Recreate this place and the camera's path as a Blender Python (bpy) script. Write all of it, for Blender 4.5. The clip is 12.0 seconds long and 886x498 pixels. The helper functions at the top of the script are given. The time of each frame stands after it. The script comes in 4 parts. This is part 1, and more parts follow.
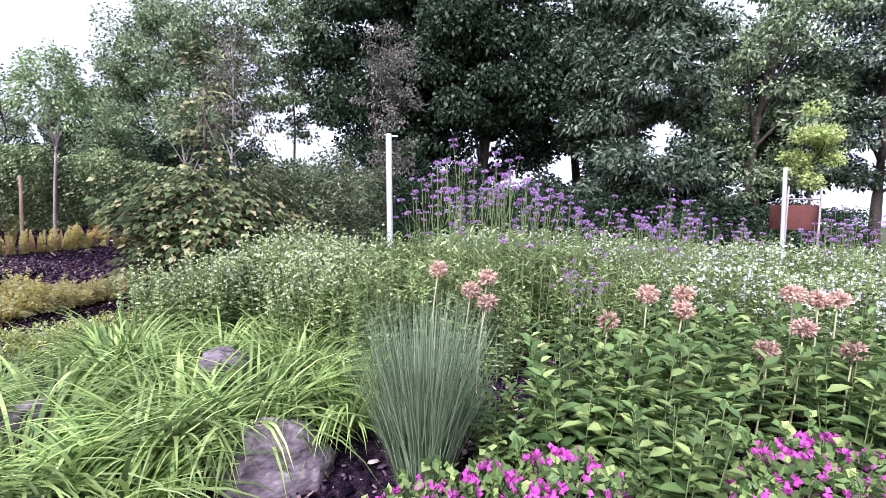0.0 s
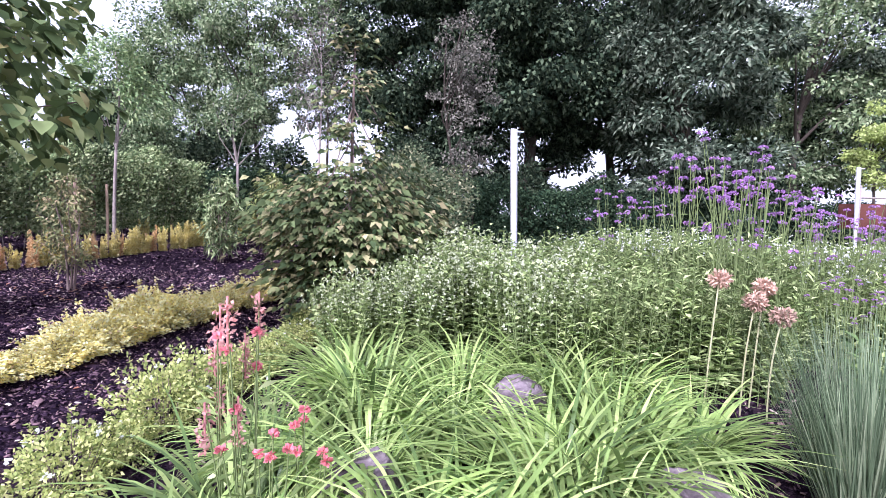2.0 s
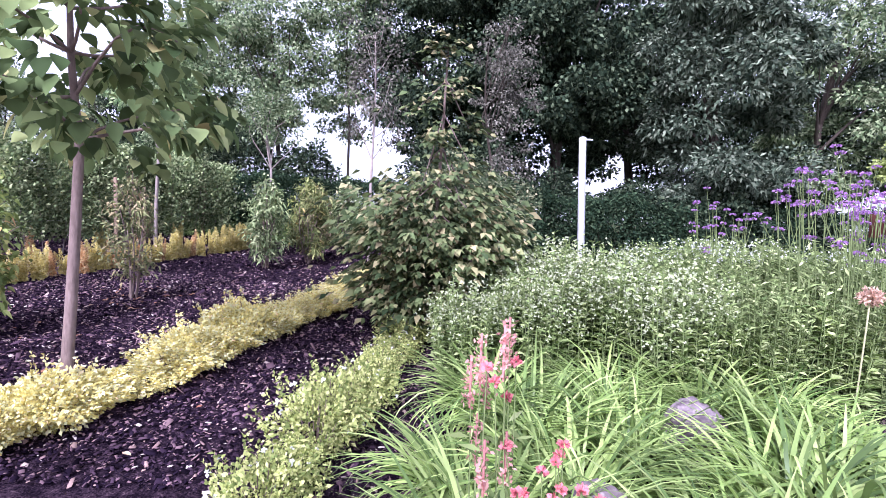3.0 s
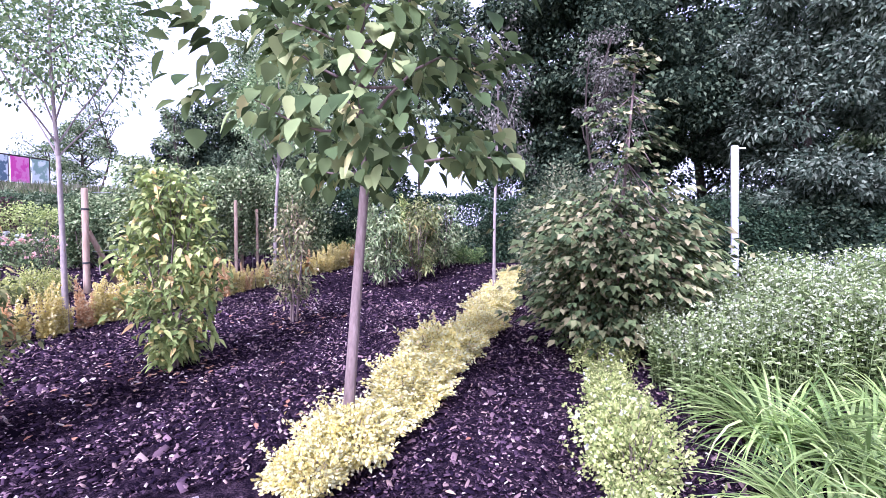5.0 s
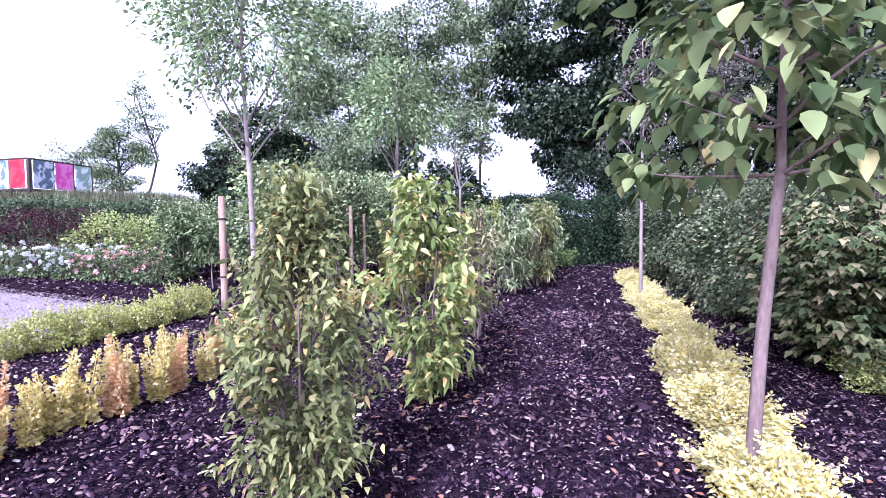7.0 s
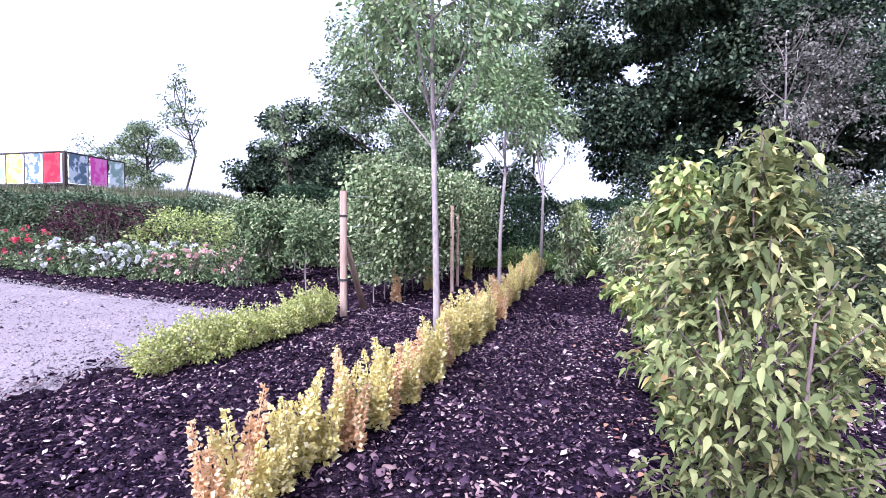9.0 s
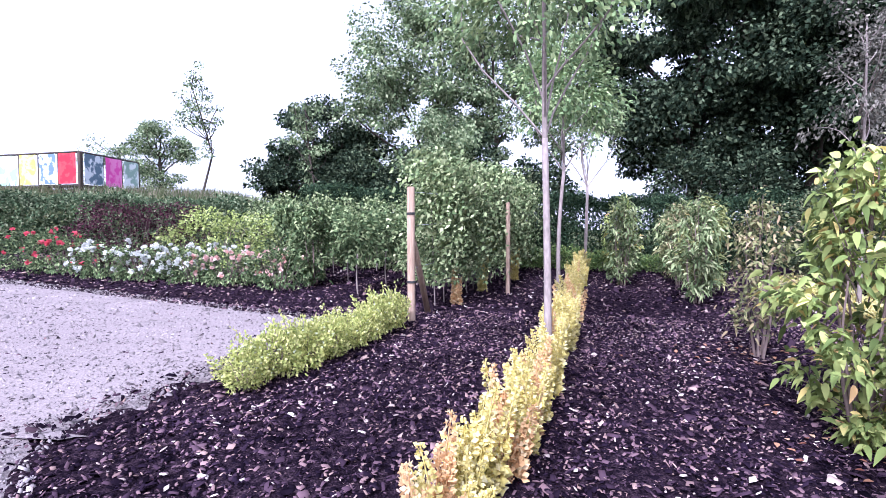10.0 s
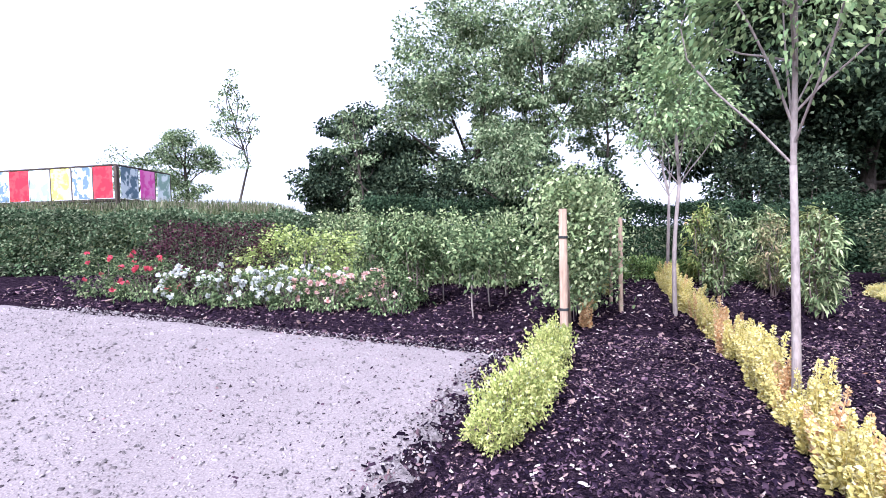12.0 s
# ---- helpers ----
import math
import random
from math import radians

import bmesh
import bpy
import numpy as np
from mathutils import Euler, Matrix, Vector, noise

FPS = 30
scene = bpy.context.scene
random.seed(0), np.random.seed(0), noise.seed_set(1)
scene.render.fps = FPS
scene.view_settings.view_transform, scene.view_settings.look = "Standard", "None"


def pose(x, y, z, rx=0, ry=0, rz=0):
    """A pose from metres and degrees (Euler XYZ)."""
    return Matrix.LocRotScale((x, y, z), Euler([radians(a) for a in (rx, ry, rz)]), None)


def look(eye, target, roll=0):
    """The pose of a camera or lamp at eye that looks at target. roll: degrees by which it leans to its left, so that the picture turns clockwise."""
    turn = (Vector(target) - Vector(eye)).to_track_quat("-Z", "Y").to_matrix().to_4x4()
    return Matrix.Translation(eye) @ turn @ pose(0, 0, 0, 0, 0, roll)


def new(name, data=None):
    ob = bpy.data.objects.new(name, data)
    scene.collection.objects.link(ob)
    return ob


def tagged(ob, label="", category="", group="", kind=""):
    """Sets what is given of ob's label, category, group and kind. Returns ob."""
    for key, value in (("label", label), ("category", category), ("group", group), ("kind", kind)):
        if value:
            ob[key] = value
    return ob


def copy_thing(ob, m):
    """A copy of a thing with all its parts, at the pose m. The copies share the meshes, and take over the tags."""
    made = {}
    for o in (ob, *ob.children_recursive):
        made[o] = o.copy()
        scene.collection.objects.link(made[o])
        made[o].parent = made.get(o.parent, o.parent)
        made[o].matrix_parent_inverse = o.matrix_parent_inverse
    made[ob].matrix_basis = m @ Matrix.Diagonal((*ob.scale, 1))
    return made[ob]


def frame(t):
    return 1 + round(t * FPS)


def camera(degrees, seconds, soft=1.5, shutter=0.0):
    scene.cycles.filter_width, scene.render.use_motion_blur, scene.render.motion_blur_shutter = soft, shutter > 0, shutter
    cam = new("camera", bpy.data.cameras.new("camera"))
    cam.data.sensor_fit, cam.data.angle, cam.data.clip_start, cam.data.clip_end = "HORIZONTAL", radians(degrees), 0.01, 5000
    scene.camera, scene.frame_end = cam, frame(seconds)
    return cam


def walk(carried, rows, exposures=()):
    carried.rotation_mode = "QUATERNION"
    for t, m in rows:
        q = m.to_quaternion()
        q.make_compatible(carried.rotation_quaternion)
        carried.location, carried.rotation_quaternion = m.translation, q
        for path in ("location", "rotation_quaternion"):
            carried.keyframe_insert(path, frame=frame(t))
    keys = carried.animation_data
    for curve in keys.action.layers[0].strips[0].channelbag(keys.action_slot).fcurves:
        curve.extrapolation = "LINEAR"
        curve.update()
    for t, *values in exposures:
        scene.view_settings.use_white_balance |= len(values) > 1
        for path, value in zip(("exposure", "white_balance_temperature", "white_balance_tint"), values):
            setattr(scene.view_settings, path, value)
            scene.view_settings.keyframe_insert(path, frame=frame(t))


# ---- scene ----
cam = camera(83.3, 12.0, soft=0.6)
PATH = [
    (0, (0.251, -0.263, 1.695), (0.199, 1.731, 1.551), 1.7),
    (0.5, (-0.205, -0.163, 1.664), (-0.236, 1.83, 1.511), 1.5),
    (1, (-0.689, -0.037, 1.653), (-0.701, 1.958, 1.511), 1.5),
    (1.5, (-1.184, 0.076, 1.665), (-1.176, 2.071, 1.529), 1.8),
    (2, (-1.661, 0.194, 1.658), (-1.635, 2.189, 1.516), 1.5),
    (2.5, (-2.16, 0.197, 1.666), (-2.111, 2.192, 1.531), 1.7),
    (3, (-2.605, 0.327, 1.692), (-2.546, 2.322, 1.563), 2.0),
    (4.8, (-3.893, 0.344, 1.762), (-3.946, 2.341, 1.663), 0.5),
    (5, (-4.109, 0.419, 1.76), (-4.155, 2.417, 1.665), 0.4),
    (5.5, (-4.676, 0.573, 1.747), (-4.73, 2.57, 1.655), 0.1),
    (6, (-5.203, 0.702, 1.718), (-5.242, 2.7, 1.63), -0.1),
    (6.5, (-5.733, 0.825, 1.771), (-5.77, 2.823, 1.682), -0.5),
    (7, (-6.228, 0.82, 1.838), (-6.255, 2.817, 1.741), -0.7),
    (7.2, (-6.439, 0.86, 1.827), (-6.449, 2.858, 1.731), -0.8),
    (8.8, (-7.692, 1.311, 1.81), (-7.726, 3.309, 1.717), 0.5),
    (9, (-7.913, 1.382, 1.784), (-7.919, 3.38, 1.71), 0.3),
    (9.5, (-8.326, 1.575, 1.766), (-8.327, 3.574, 1.694), 0.0),
    (10, (-8.72, 1.736, 1.766), (-8.718, 3.734, 1.691), -0.2),
    (10.5, (-9.1, 1.869, 1.837), (-9.094, 3.868, 1.761), -0.4),
    (11, (-9.5, 1.957, 1.907), (-9.484, 3.955, 1.817), -0.8),
    (11.5, (-9.896, 2.034, 1.969), (-9.871, 4.032, 1.866), -1.4),
    (12, (-10.352, 2.054, 2.042), (-10.309, 4.052, 1.965), -1.3),
]
walk(cam, [(t, look(eye, target, roll)) for t, eye, target, roll in PATH], [(0.0, 2.2, 5450, 24), (3.0, 2.36, 5300, 31), (5.0, 2.5, 5060, 39), (6.4, 2.53, 5060, 39), (7.0, 2.4, 5060, 37), (9.0, 2.3, 5120, 30), (12.0, 2.36, 5300, 20)])
# ---- light ----
SUN_EL, SUN_AZ = 42, 205
world = bpy.data.worlds.new("world")
scene.world = world
world.use_nodes = True
wn = world.node_tree
sky = wn.nodes.new("ShaderNodeTexSky")
sky.sky_type, sky.sun_disc = "NISHITA", False
sky.sun_elevation, sky.sun_rotation = radians(SUN_EL), radians(SUN_AZ)
sky.air_density, sky.dust_density, sky.ozone_density = 1.0, 6.0, 1.0
pale = wn.nodes.new("ShaderNodeMixRGB")
pale.inputs[0].default_value = 0.75
pale.inputs[2].default_value = (9.0, 8.9, 9.3, 1)
wn.links.new(sky.outputs[0], pale.inputs[1])
wn.links.new(pale.outputs[0], wn.nodes["Background"].inputs[0])
wn.nodes["Background"].inputs[1].default_value = 0.044
sun = new("sun", bpy.data.lights.new("sun", "SUN"))
sun.data.energy, sun.data.angle, sun.data.color = 1.75, radians(20), (1.0, 0.96, 0.9)
sun.rotation_euler = Euler((radians(90 - SUN_EL), 0, radians(180 - SUN_AZ)))

rng = np.random.default_rng(11)


# ---- terrain ----
def ramp(v, a, b):
    t = np.clip((np.asarray(v, float) - a) / (b - a), 0, 1)
    return t * t * (3 - 2 * t)


def gz(x, y):
    """Height of the ground: it climbs gently away from the path and to the west, with a bank behind the rose bed."""
    x, y = np.asarray(x, float), np.asarray(y, float)
    z = 0.084 - 0.037 * np.clip(x, -18, 7) + 0.055 * np.clip(y, -3, 13)
    z = z + 0.16 * ramp(x, -3.0, -1.6) * ramp(y, 1.2, 2.0)
    return z + 1.4 * ramp(-x, 12.0, 15.0) * ramp(y, 13.6, 15.6)


def path_edge(x):
    """The y at which the bed begins along the path."""
    return np.interp(x, [-24, -10.75, -10.55, -10.0, -8.0, -6.0, -5.5, -5.1, -4.6, -3.0, 0.0, 12.0], [4.2, 4.2, 4.0, 3.0, 2.6, 2.55, 2.8, 2.95, 2.6, 1.75, 1.3, 1.5])


# ---- materials ----
def material(name, rough=0.8, metal=0.0, spec=0.3):
    m = bpy.data.materials.new(name)
    m.use_nodes = True
    b = m.node_tree.nodes["Principled BSDF"]
    b.inputs["Roughness"].default_value = rough
    b.inputs["Metallic"].default_value = metal
    b.inputs["Specular IOR Level"].default_value = spec
    return m, m.node_tree, b


def colour_ramp(t, stops):
    r = t.nodes.new("ShaderNodeValToRGB")
    while len(r.color_ramp.elements) < len(stops):
        r.color_ramp.elements.new(0.5)
    for e, (p, c) in zip(r.color_ramp.elements, stops):
        e.position, e.color = p, (*c, 1)
    return r


def leafy(name, stops, rough=0.6, through_light=0.22, spec=0.04, sat=0.88, vary=0.38):
    """Leaves: each takes its own shade; part of the light passes through."""
    m, t, b = material(name, rough, 0, spec)
    g = t.nodes.new("ShaderNodeNewGeometry")
    r = colour_ramp(t, stops)
    t.links.new(g.outputs["Random Per Island"], r.inputs[0])
    co = t.nodes.new("ShaderNodeTexCoord")
    n = t.nodes.new("ShaderNodeTexNoise")
    n.inputs["Scale"].default_value, n.inputs["Detail"].default_value = 2.2, 3
    t.links.new(co.outputs["Object"], n.inputs["Vector"])
    hsv = t.nodes.new("ShaderNodeHueSaturation")
    hsv.inputs["Saturation"].default_value = sat
    # high vary puts lit clumps and dark gaps between them into the colour
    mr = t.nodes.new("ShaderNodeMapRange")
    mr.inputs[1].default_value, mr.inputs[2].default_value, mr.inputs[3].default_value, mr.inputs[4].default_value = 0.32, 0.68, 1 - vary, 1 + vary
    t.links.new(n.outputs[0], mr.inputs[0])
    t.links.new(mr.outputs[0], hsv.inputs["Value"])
    t.links.new(r.outputs[0], hsv.inputs["Color"])
    t.links.new(hsv.outputs[0], b.inputs["Base Color"])
    if through_light > 0:
        tr = t.nodes.new("ShaderNodeBsdfTranslucent")
        mix = t.nodes.new("ShaderNodeMixShader")
        mix.inputs[0].default_value = through_light
        t.links.new(hsv.outputs[0], tr.inputs[0])
        t.links.new(b.outputs[0], mix.inputs[1])
        t.links.new(tr.outputs[0], mix.inputs[2])
        t.links.new(mix.outputs[0], t.nodes["Material Output"].inputs[0])
    return m


def rough_surface(name, stops, scale, rough=0.85, bump=0.4, fine=8.0, stretch=(1, 1, 1), spec=0.1, blend=0.5):
    """Bark, wood, stone, soil: two sizes of noise, with relief."""
    m, t, b = material(name, rough, 0, spec)
    co = t.nodes.new("ShaderNodeTexCoord")
    mp = t.nodes.new("ShaderNodeMapping")
    mp.inputs["Scale"].default_value = stretch
    t.links.new(co.outputs["Object"], mp.inputs[0])
    a, c = t.nodes.new("ShaderNodeTexNoise"), t.nodes.new("ShaderNodeTexNoise")
    a.inputs["Scale"].default_value, a.inputs["Detail"].default_value = scale, 5
    c.inputs["Scale"].default_value, c.inputs["Detail"].default_value = scale * fine, 6
    mx = t.nodes.new("ShaderNodeMixRGB")
    mx.inputs[0].default_value = blend
    for n in (a, c):
        t.links.new(mp.outputs[0], n.inputs["Vector"])
    t.links.new(a.outputs[0], mx.inputs[1])
    t.links.new(c.outputs[0], mx.inputs[2])
    r = colour_ramp(t, stops)
    t.links.new(mx.outputs[0], r.inputs[0])
    t.links.new(r.outputs[0], b.inputs["Base Color"])
    bp = t.nodes.new("ShaderNodeBump")
    bp.inputs["Strength"].default_value, bp.inputs["Distance"].default_value = bump, 0.02
    t.links.new(mx.outputs[0], bp.inputs["Height"])
    t.links.new(bp.outputs[0], b.inputs["Normal"])
    return m


def two(a, b, c=None):
    return [(0.0, a), (0.55, b), (1.0, c or b)]


M_MULCH = rough_surface("bark_mulch", [(0.3, (0.002, 0.0015, 0.003)), (0.47, (0.011, 0.007, 0.012)), (0.6, (0.04, 0.025, 0.035)), (0.72, (0.12, 0.08, 0.09))], 20, 0.95, 1.0, 5, spec=0.0)
M_SOIL = rough_surface("meadow_soil", [(0.3, (0.03, 0.035, 0.015)), (0.6, (0.07, 0.085, 0.03)), (0.8, (0.12, 0.12, 0.06))], 3, 0.95, 0.6, 9)
M_GRAVEL = rough_surface("pale_gravel", [(0.28, (0.13, 0.105, 0.105)), (0.42, (0.21, 0.175, 0.175)), (0.54, (0.25, 0.21, 0.21)), (0.72, (0.33, 0.285, 0.285))], 2.0, 0.95, 0.4, 38, spec=0.1, blend=0.82)
M_CHIP = leafy("mulch_chip", [(0.0, (0.003, 0.002, 0.004)), (0.42, (0.014, 0.008, 0.018)), (0.70, (0.062, 0.034, 0.054)), (0.87, (0.165, 0.095, 0.110)), (0.955, (0.26, 0.165, 0.14)), (1.0, (0.55, 0.46, 0.42))], 0.95, 0, 0.0)
M_STONELET = leafy("gravel_stone", [(0.0, (0.05, 0.04, 0.045)), (0.15, (0.15, 0.125, 0.125)), (0.5, (0.225, 0.19, 0.19)), (1.0, (0.30, 0.26, 0.26))], 0.9, 0, 0.02)
M_BARK = rough_surface("dark_bark", [(0.3, (0.03, 0.024, 0.02)), (0.6, (0.075, 0.06, 0.05)), (0.8, (0.13, 0.11, 0.09))], 9, 0.9, 0.7, 5, (1, 1, 0.25))
M_PALEBARK = rough_surface("pale_bark", [(0.3, (0.17, 0.14, 0.13)), (0.55, (0.30, 0.25, 0.23)), (0.8, (0.42, 0.37, 0.34))], 11, 0.8, 0.4, 5, (1, 1, 0.35))
M_MIDBARK = rough_surface("brown_bark", [(0.3, (0.11, 0.08, 0.07)), (0.55, (0.21, 0.155, 0.14)), (0.8, (0.32, 0.25, 0.23))], 11, 0.8, 0.5, 5, (1, 1, 0.35))
M_WOOD = rough_surface("weathered_wood", [(0.25, (0.20, 0.13, 0.09)), (0.5, (0.38, 0.27, 0.20)), (0.8, (0.55, 0.43, 0.34))], 8, 0.8, 0.4, 6, (1, 1, 0.12))
M_ROCK = rough_surface("violet_grey_boulder", [(0.3, (0.035, 0.025, 0.03)), (0.45, (0.12, 0.093, 0.105)), (0.56, (0.20, 0.16, 0.172)), (0.72, (0.42, 0.37, 0.36))], 5, 0.85, 1.0, 5, (1, 1, 2.4))
M_STEEL = rough_surface("white_painted_steel", [(0.2, (0.46, 0.46, 0.50)), (0.7, (0.62, 0.62, 0.66))], 4, 0.5, 0.1)
M_RUST = rough_surface("rust_red_board", [(0.2, (0.06, 0.022, 0.018)), (0.7, (0.11, 0.042, 0.033))], 4, 0.8, 0.3)
M_STEM = rough_surface("green_stem", [(0.2, (0.10, 0.14, 0.05)), (0.7, (0.22, 0.27, 0.11))], 8, 0.7, 0.2)
M_DRYSTEM = rough_surface("straw_stem", [(0.2, (0.25, 0.24, 0.13)), (0.7, (0.42, 0.40, 0.24))], 8, 0.7, 0.2)
M_BAND = rough_surface("black_band", [(0.2, (0.015, 0.015, 0.015)), (0.7, (0.04, 0.04, 0.04))], 8, 0.6, 0.1)
# oak and ash: near-black stop and wide vary put shaded gaps into leaf colour
M_OAK = leafy("oak_leaf_with_shade", two((0.008, 0.016, 0.009), (0.034, 0.056, 0.030), (0.135, 0.175, 0.092)), vary=0.65)
M_ASH = leafy("ash_leaf_with_shade", two((0.012, 0.023, 0.013), (0.100, 0.138, 0.086), (0.29, 0.335, 0.225)), vary=0.65)
M_WILLOW = leafy("willow_leaf", two((0.042, 0.076, 0.032), (0.168, 0.232, 0.100), (0.38, 0.43, 0.23)), vary=0.55)
M_GREY = leafy("copper_grey_leaf", two((0.055, 0.055, 0.042), (0.150, 0.140, 0.110), (0.29, 0.265, 0.215)), vary=0.5)
M_YOUNG = leafy("young_tree_leaf", two((0.095, 0.165, 0.062), (0.215, 0.310, 0.122), (0.41, 0.49, 0.21)))
M_LIME = leafy("broad_leaf", [(0.0, (0.042, 0.074, 0.022)), (0.5, (0.130, 0.185, 0.058)), (0.85, (0.255, 0.315, 0.105)), (0.97, (0.38, 0.41, 0.15)), (1.0, (0.56, 0.43, 0.15))], 0.6, 0.3, 0.06, vary=0.5)
M_LAUREL = leafy("laurel_leaf", [(0.0, (0.104, 0.156, 0.035)), (0.5, (0.266, 0.337, 0.074)), (0.9, (0.474, 0.518, 0.138)), (0.965, (0.741, 0.544, 0.129)), (1.0, (0.741, 0.427, 0.159))])
M_DULL = leafy("drooping_leaf", [(0.0, (0.070, 0.098, 0.026)), (0.5, (0.190, 0.220, 0.062)), (0.92, (0.36, 0.37, 0.12)), (1.0, (0.58, 0.40, 0.11))], 0.55, 0.28, 0.1, vary=0.5)
M_SPARSE = leafy("dull_leaf", [(0.0, (0.113, 0.132, 0.050)), (0.6, (0.252, 0.264, 0.101)), (1.0, (0.454, 0.324, 0.176))])
M_MAPLE = leafy("maple_leaf", [(0.0, (0.040, 0.068, 0.026)), (0.6, (0.135, 0.175, 0.058)), (1.0, (0.36, 0.30, 0.145))], vary=0.55)
M_BEECH = leafy("hedge_leaf", [(0.0, (0.034, 0.056, 0.028)), (0.6, (0.110, 0.148, 0.066)), (1.0, (0.30, 0.285, 0.155))], vary=0.55)
# also colours the undergrowth, where the dark tone stands for tree shade
M_DARKHEDGE = leafy("dark_hedge_and_shade_leaf", two((0.012, 0.028, 0.014), (0.030, 0.060, 0.028), (0.07, 0.11, 0.05)))
M_GOLD = leafy("golden_leaf", [(0.0, (0.450, 0.390, 0.080)), (0.45, (0.790, 0.675, 0.185)), (0.8, (0.792, 0.792, 0.416)), (0.93, (0.792, 0.792, 0.457)), (1.0, (0.792, 0.580, 0.316))], 0.6, 0.35)
M_GOLDB = leafy("golden_shoot_leaf", [(0.0, (0.50, 0.42, 0.08)), (0.55, (0.82, 0.70, 0.20)), (1.0, (0.88, 0.81, 0.46))], 0.6, 0.35)
M_ORANGE = leafy("orange_shoot_leaf", [(0.0, (0.52, 0.28, 0.10)), (0.55, (0.82, 0.52, 0.22)), (1.0, (0.88, 0.76, 0.46))], 0.6, 0.35)
M_FRESH = leafy("fresh_green_leaf", [(0.0, (0.233, 0.287, 0.058)), (0.6, (0.493, 0.530, 0.123)), (1.0, (0.803, 0.751, 0.262))], 0.6, 0.35)
M_PALE = leafy("pale_shrub_leaf", [(0.0, (0.14, 0.20, 0.04)), (0.6, (0.44, 0.49, 0.12)), (1.0, (0.72, 0.71, 0.26))], 0.6, 0.35, vary=0.45)
M_DAY = leafy("daylily_leaf", [(0.0, (0.070, 0.135, 0.024)), (0.5, (0.235, 0.345, 0.068)), (1.0, (0.50, 0.61, 0.18))], 0.42, 0.35, 0.4, 0.9, 0.5)
M_ASTER = leafy("perennial_leaf", [(0.0, (0.095, 0.150, 0.038)), (0.6, (0.315, 0.405, 0.122)), (1.0, (0.59, 0.66, 0.28))], 0.65, 0.3, vary=0.5)
M_PHLOX = leafy("lance_leaf", [(0.0, (0.055, 0.108, 0.026)), (0.6, (0.160, 0.260, 0.058)), (1.0, (0.38, 0.47, 0.12))], 0.5, 0.35, 0.2, vary=0.45)
M_BLUEGRASS = leafy("blue_grass_blade", [(0.0, (0.075, 0.120, 0.058)), (0.6, (0.195, 0.275, 0.140)), (1.0, (0.40, 0.47, 0.27))], 0.6, 0.3)
# climber, tall hedge, rose: low stop and vary paint shaded gaps between bushes
M_CLIMB = leafy("climber_leaf", [(0.0, (0.050, 0.088, 0.030)), (0.6, (0.235, 0.305, 0.120)), (1.0, (0.50, 0.54, 0.26))], vary=0.6)
M_HEDGE = leafy("tall_hedge_leaf", [(0.0, (0.020, 0.044, 0.018)), (0.55, (0.085, 0.135, 0.060)), (1.0, (0.24, 0.275, 0.15))], vary=0.55)
M_ROSELEAF = leafy("rose_leaf", [(0.0, (0.030, 0.058, 0.022)), (0.6, (0.130, 0.190, 0.070)), (1.0, (0.34, 0.40, 0.17))], vary=0.6)
M_CHART = leafy("chartreuse_leaf", [(0.0, (0.20, 0.27, 0.05)), (0.6, (0.42, 0.50, 0.12)), (1.0, (0.60, 0.66, 0.24))], 0.6, 0.35)
M_PURPLELEAF = leafy("purple_leaf", two((0.018, 0.006, 0.010), (0.060, 0.018, 0.030), (0.15, 0.055, 0.075)))
M_WHITE = leafy("white_petal", [(0.0, (0.72, 0.74, 0.66)), (1.0, (0.88, 0.88, 0.86))], 0.6, 0.3)
M_CREAM = leafy("cream_flower", [(0.0, (0.48, 0.54, 0.28)), (1.0, (0.72, 0.75, 0.52))], 0.7, 0.3)
M_PINK = leafy("pink_petal", [(0.0, (0.72, 0.34, 0.28)), (1.0, (0.86, 0.66, 0.60))], 0.6, 0.3)
M_RED = leafy("red_petal", [(0.0, (0.48, 0.02, 0.05)), (1.0, (0.70, 0.05, 0.10))], 0.6, 0.25)
M_CORAL = leafy("coral_petal", [(0.0, (0.62, 0.10, 0.14)), (1.0, (0.82, 0.26, 0.28))], 0.6, 0.3)
M_BLUSH = leafy("faded_spike", [(0.0, (0.58, 0.22, 0.20)), (1.0, (0.76, 0.42, 0.36))], 0.7, 0.4)
M_MAGENTA = leafy("magenta_petal", [(0.0, (0.42, 0.02, 0.30)), (1.0, (0.70, 0.07, 0.52))], 0.6, 0.3)
M_VIOLET = leafy("verbena_floret", [(0.0, (0.20, 0.08, 0.30)), (1.0, (0.55, 0.28, 0.60))], 0.7, 0.25)
M_ALLIUM = leafy("faded_allium", [(0.0, (0.46, 0.27, 0.19)), (1.0, (0.72, 0.48, 0.35))], 0.7, 0.3)


# ---- mesh tools ----
def quad_mesh(name, V, Q, smooth=False):
    me = bpy.data.meshes.new(name)
    V, Q = np.asarray(V, np.float32), np.asarray(Q, np.int32)
    me.vertices.add(len(V))
    me.vertices.foreach_set("co", V.ravel())
    me.loops.add(Q.size)
    me.loops.foreach_set("vertex_index", Q.ravel())
    me.polygons.add(len(Q))
    me.polygons.foreach_set("loop_start", np.arange(0, Q.size, 4, dtype=np.int32))
    if smooth:
        me.polygons.foreach_set("use_smooth", np.ones(len(Q), bool))
    me.update(calc_edges=True)
    me.validate()
    return me


def join(*pieces):
    """Several (V, Q) into one."""
    V, Q, n = [], [], 0
    for v, q in pieces:
        V.append(v), Q.append(np.asarray(q) + n)
        n += len(v)
    return np.concatenate(V), np.concatenate(Q)


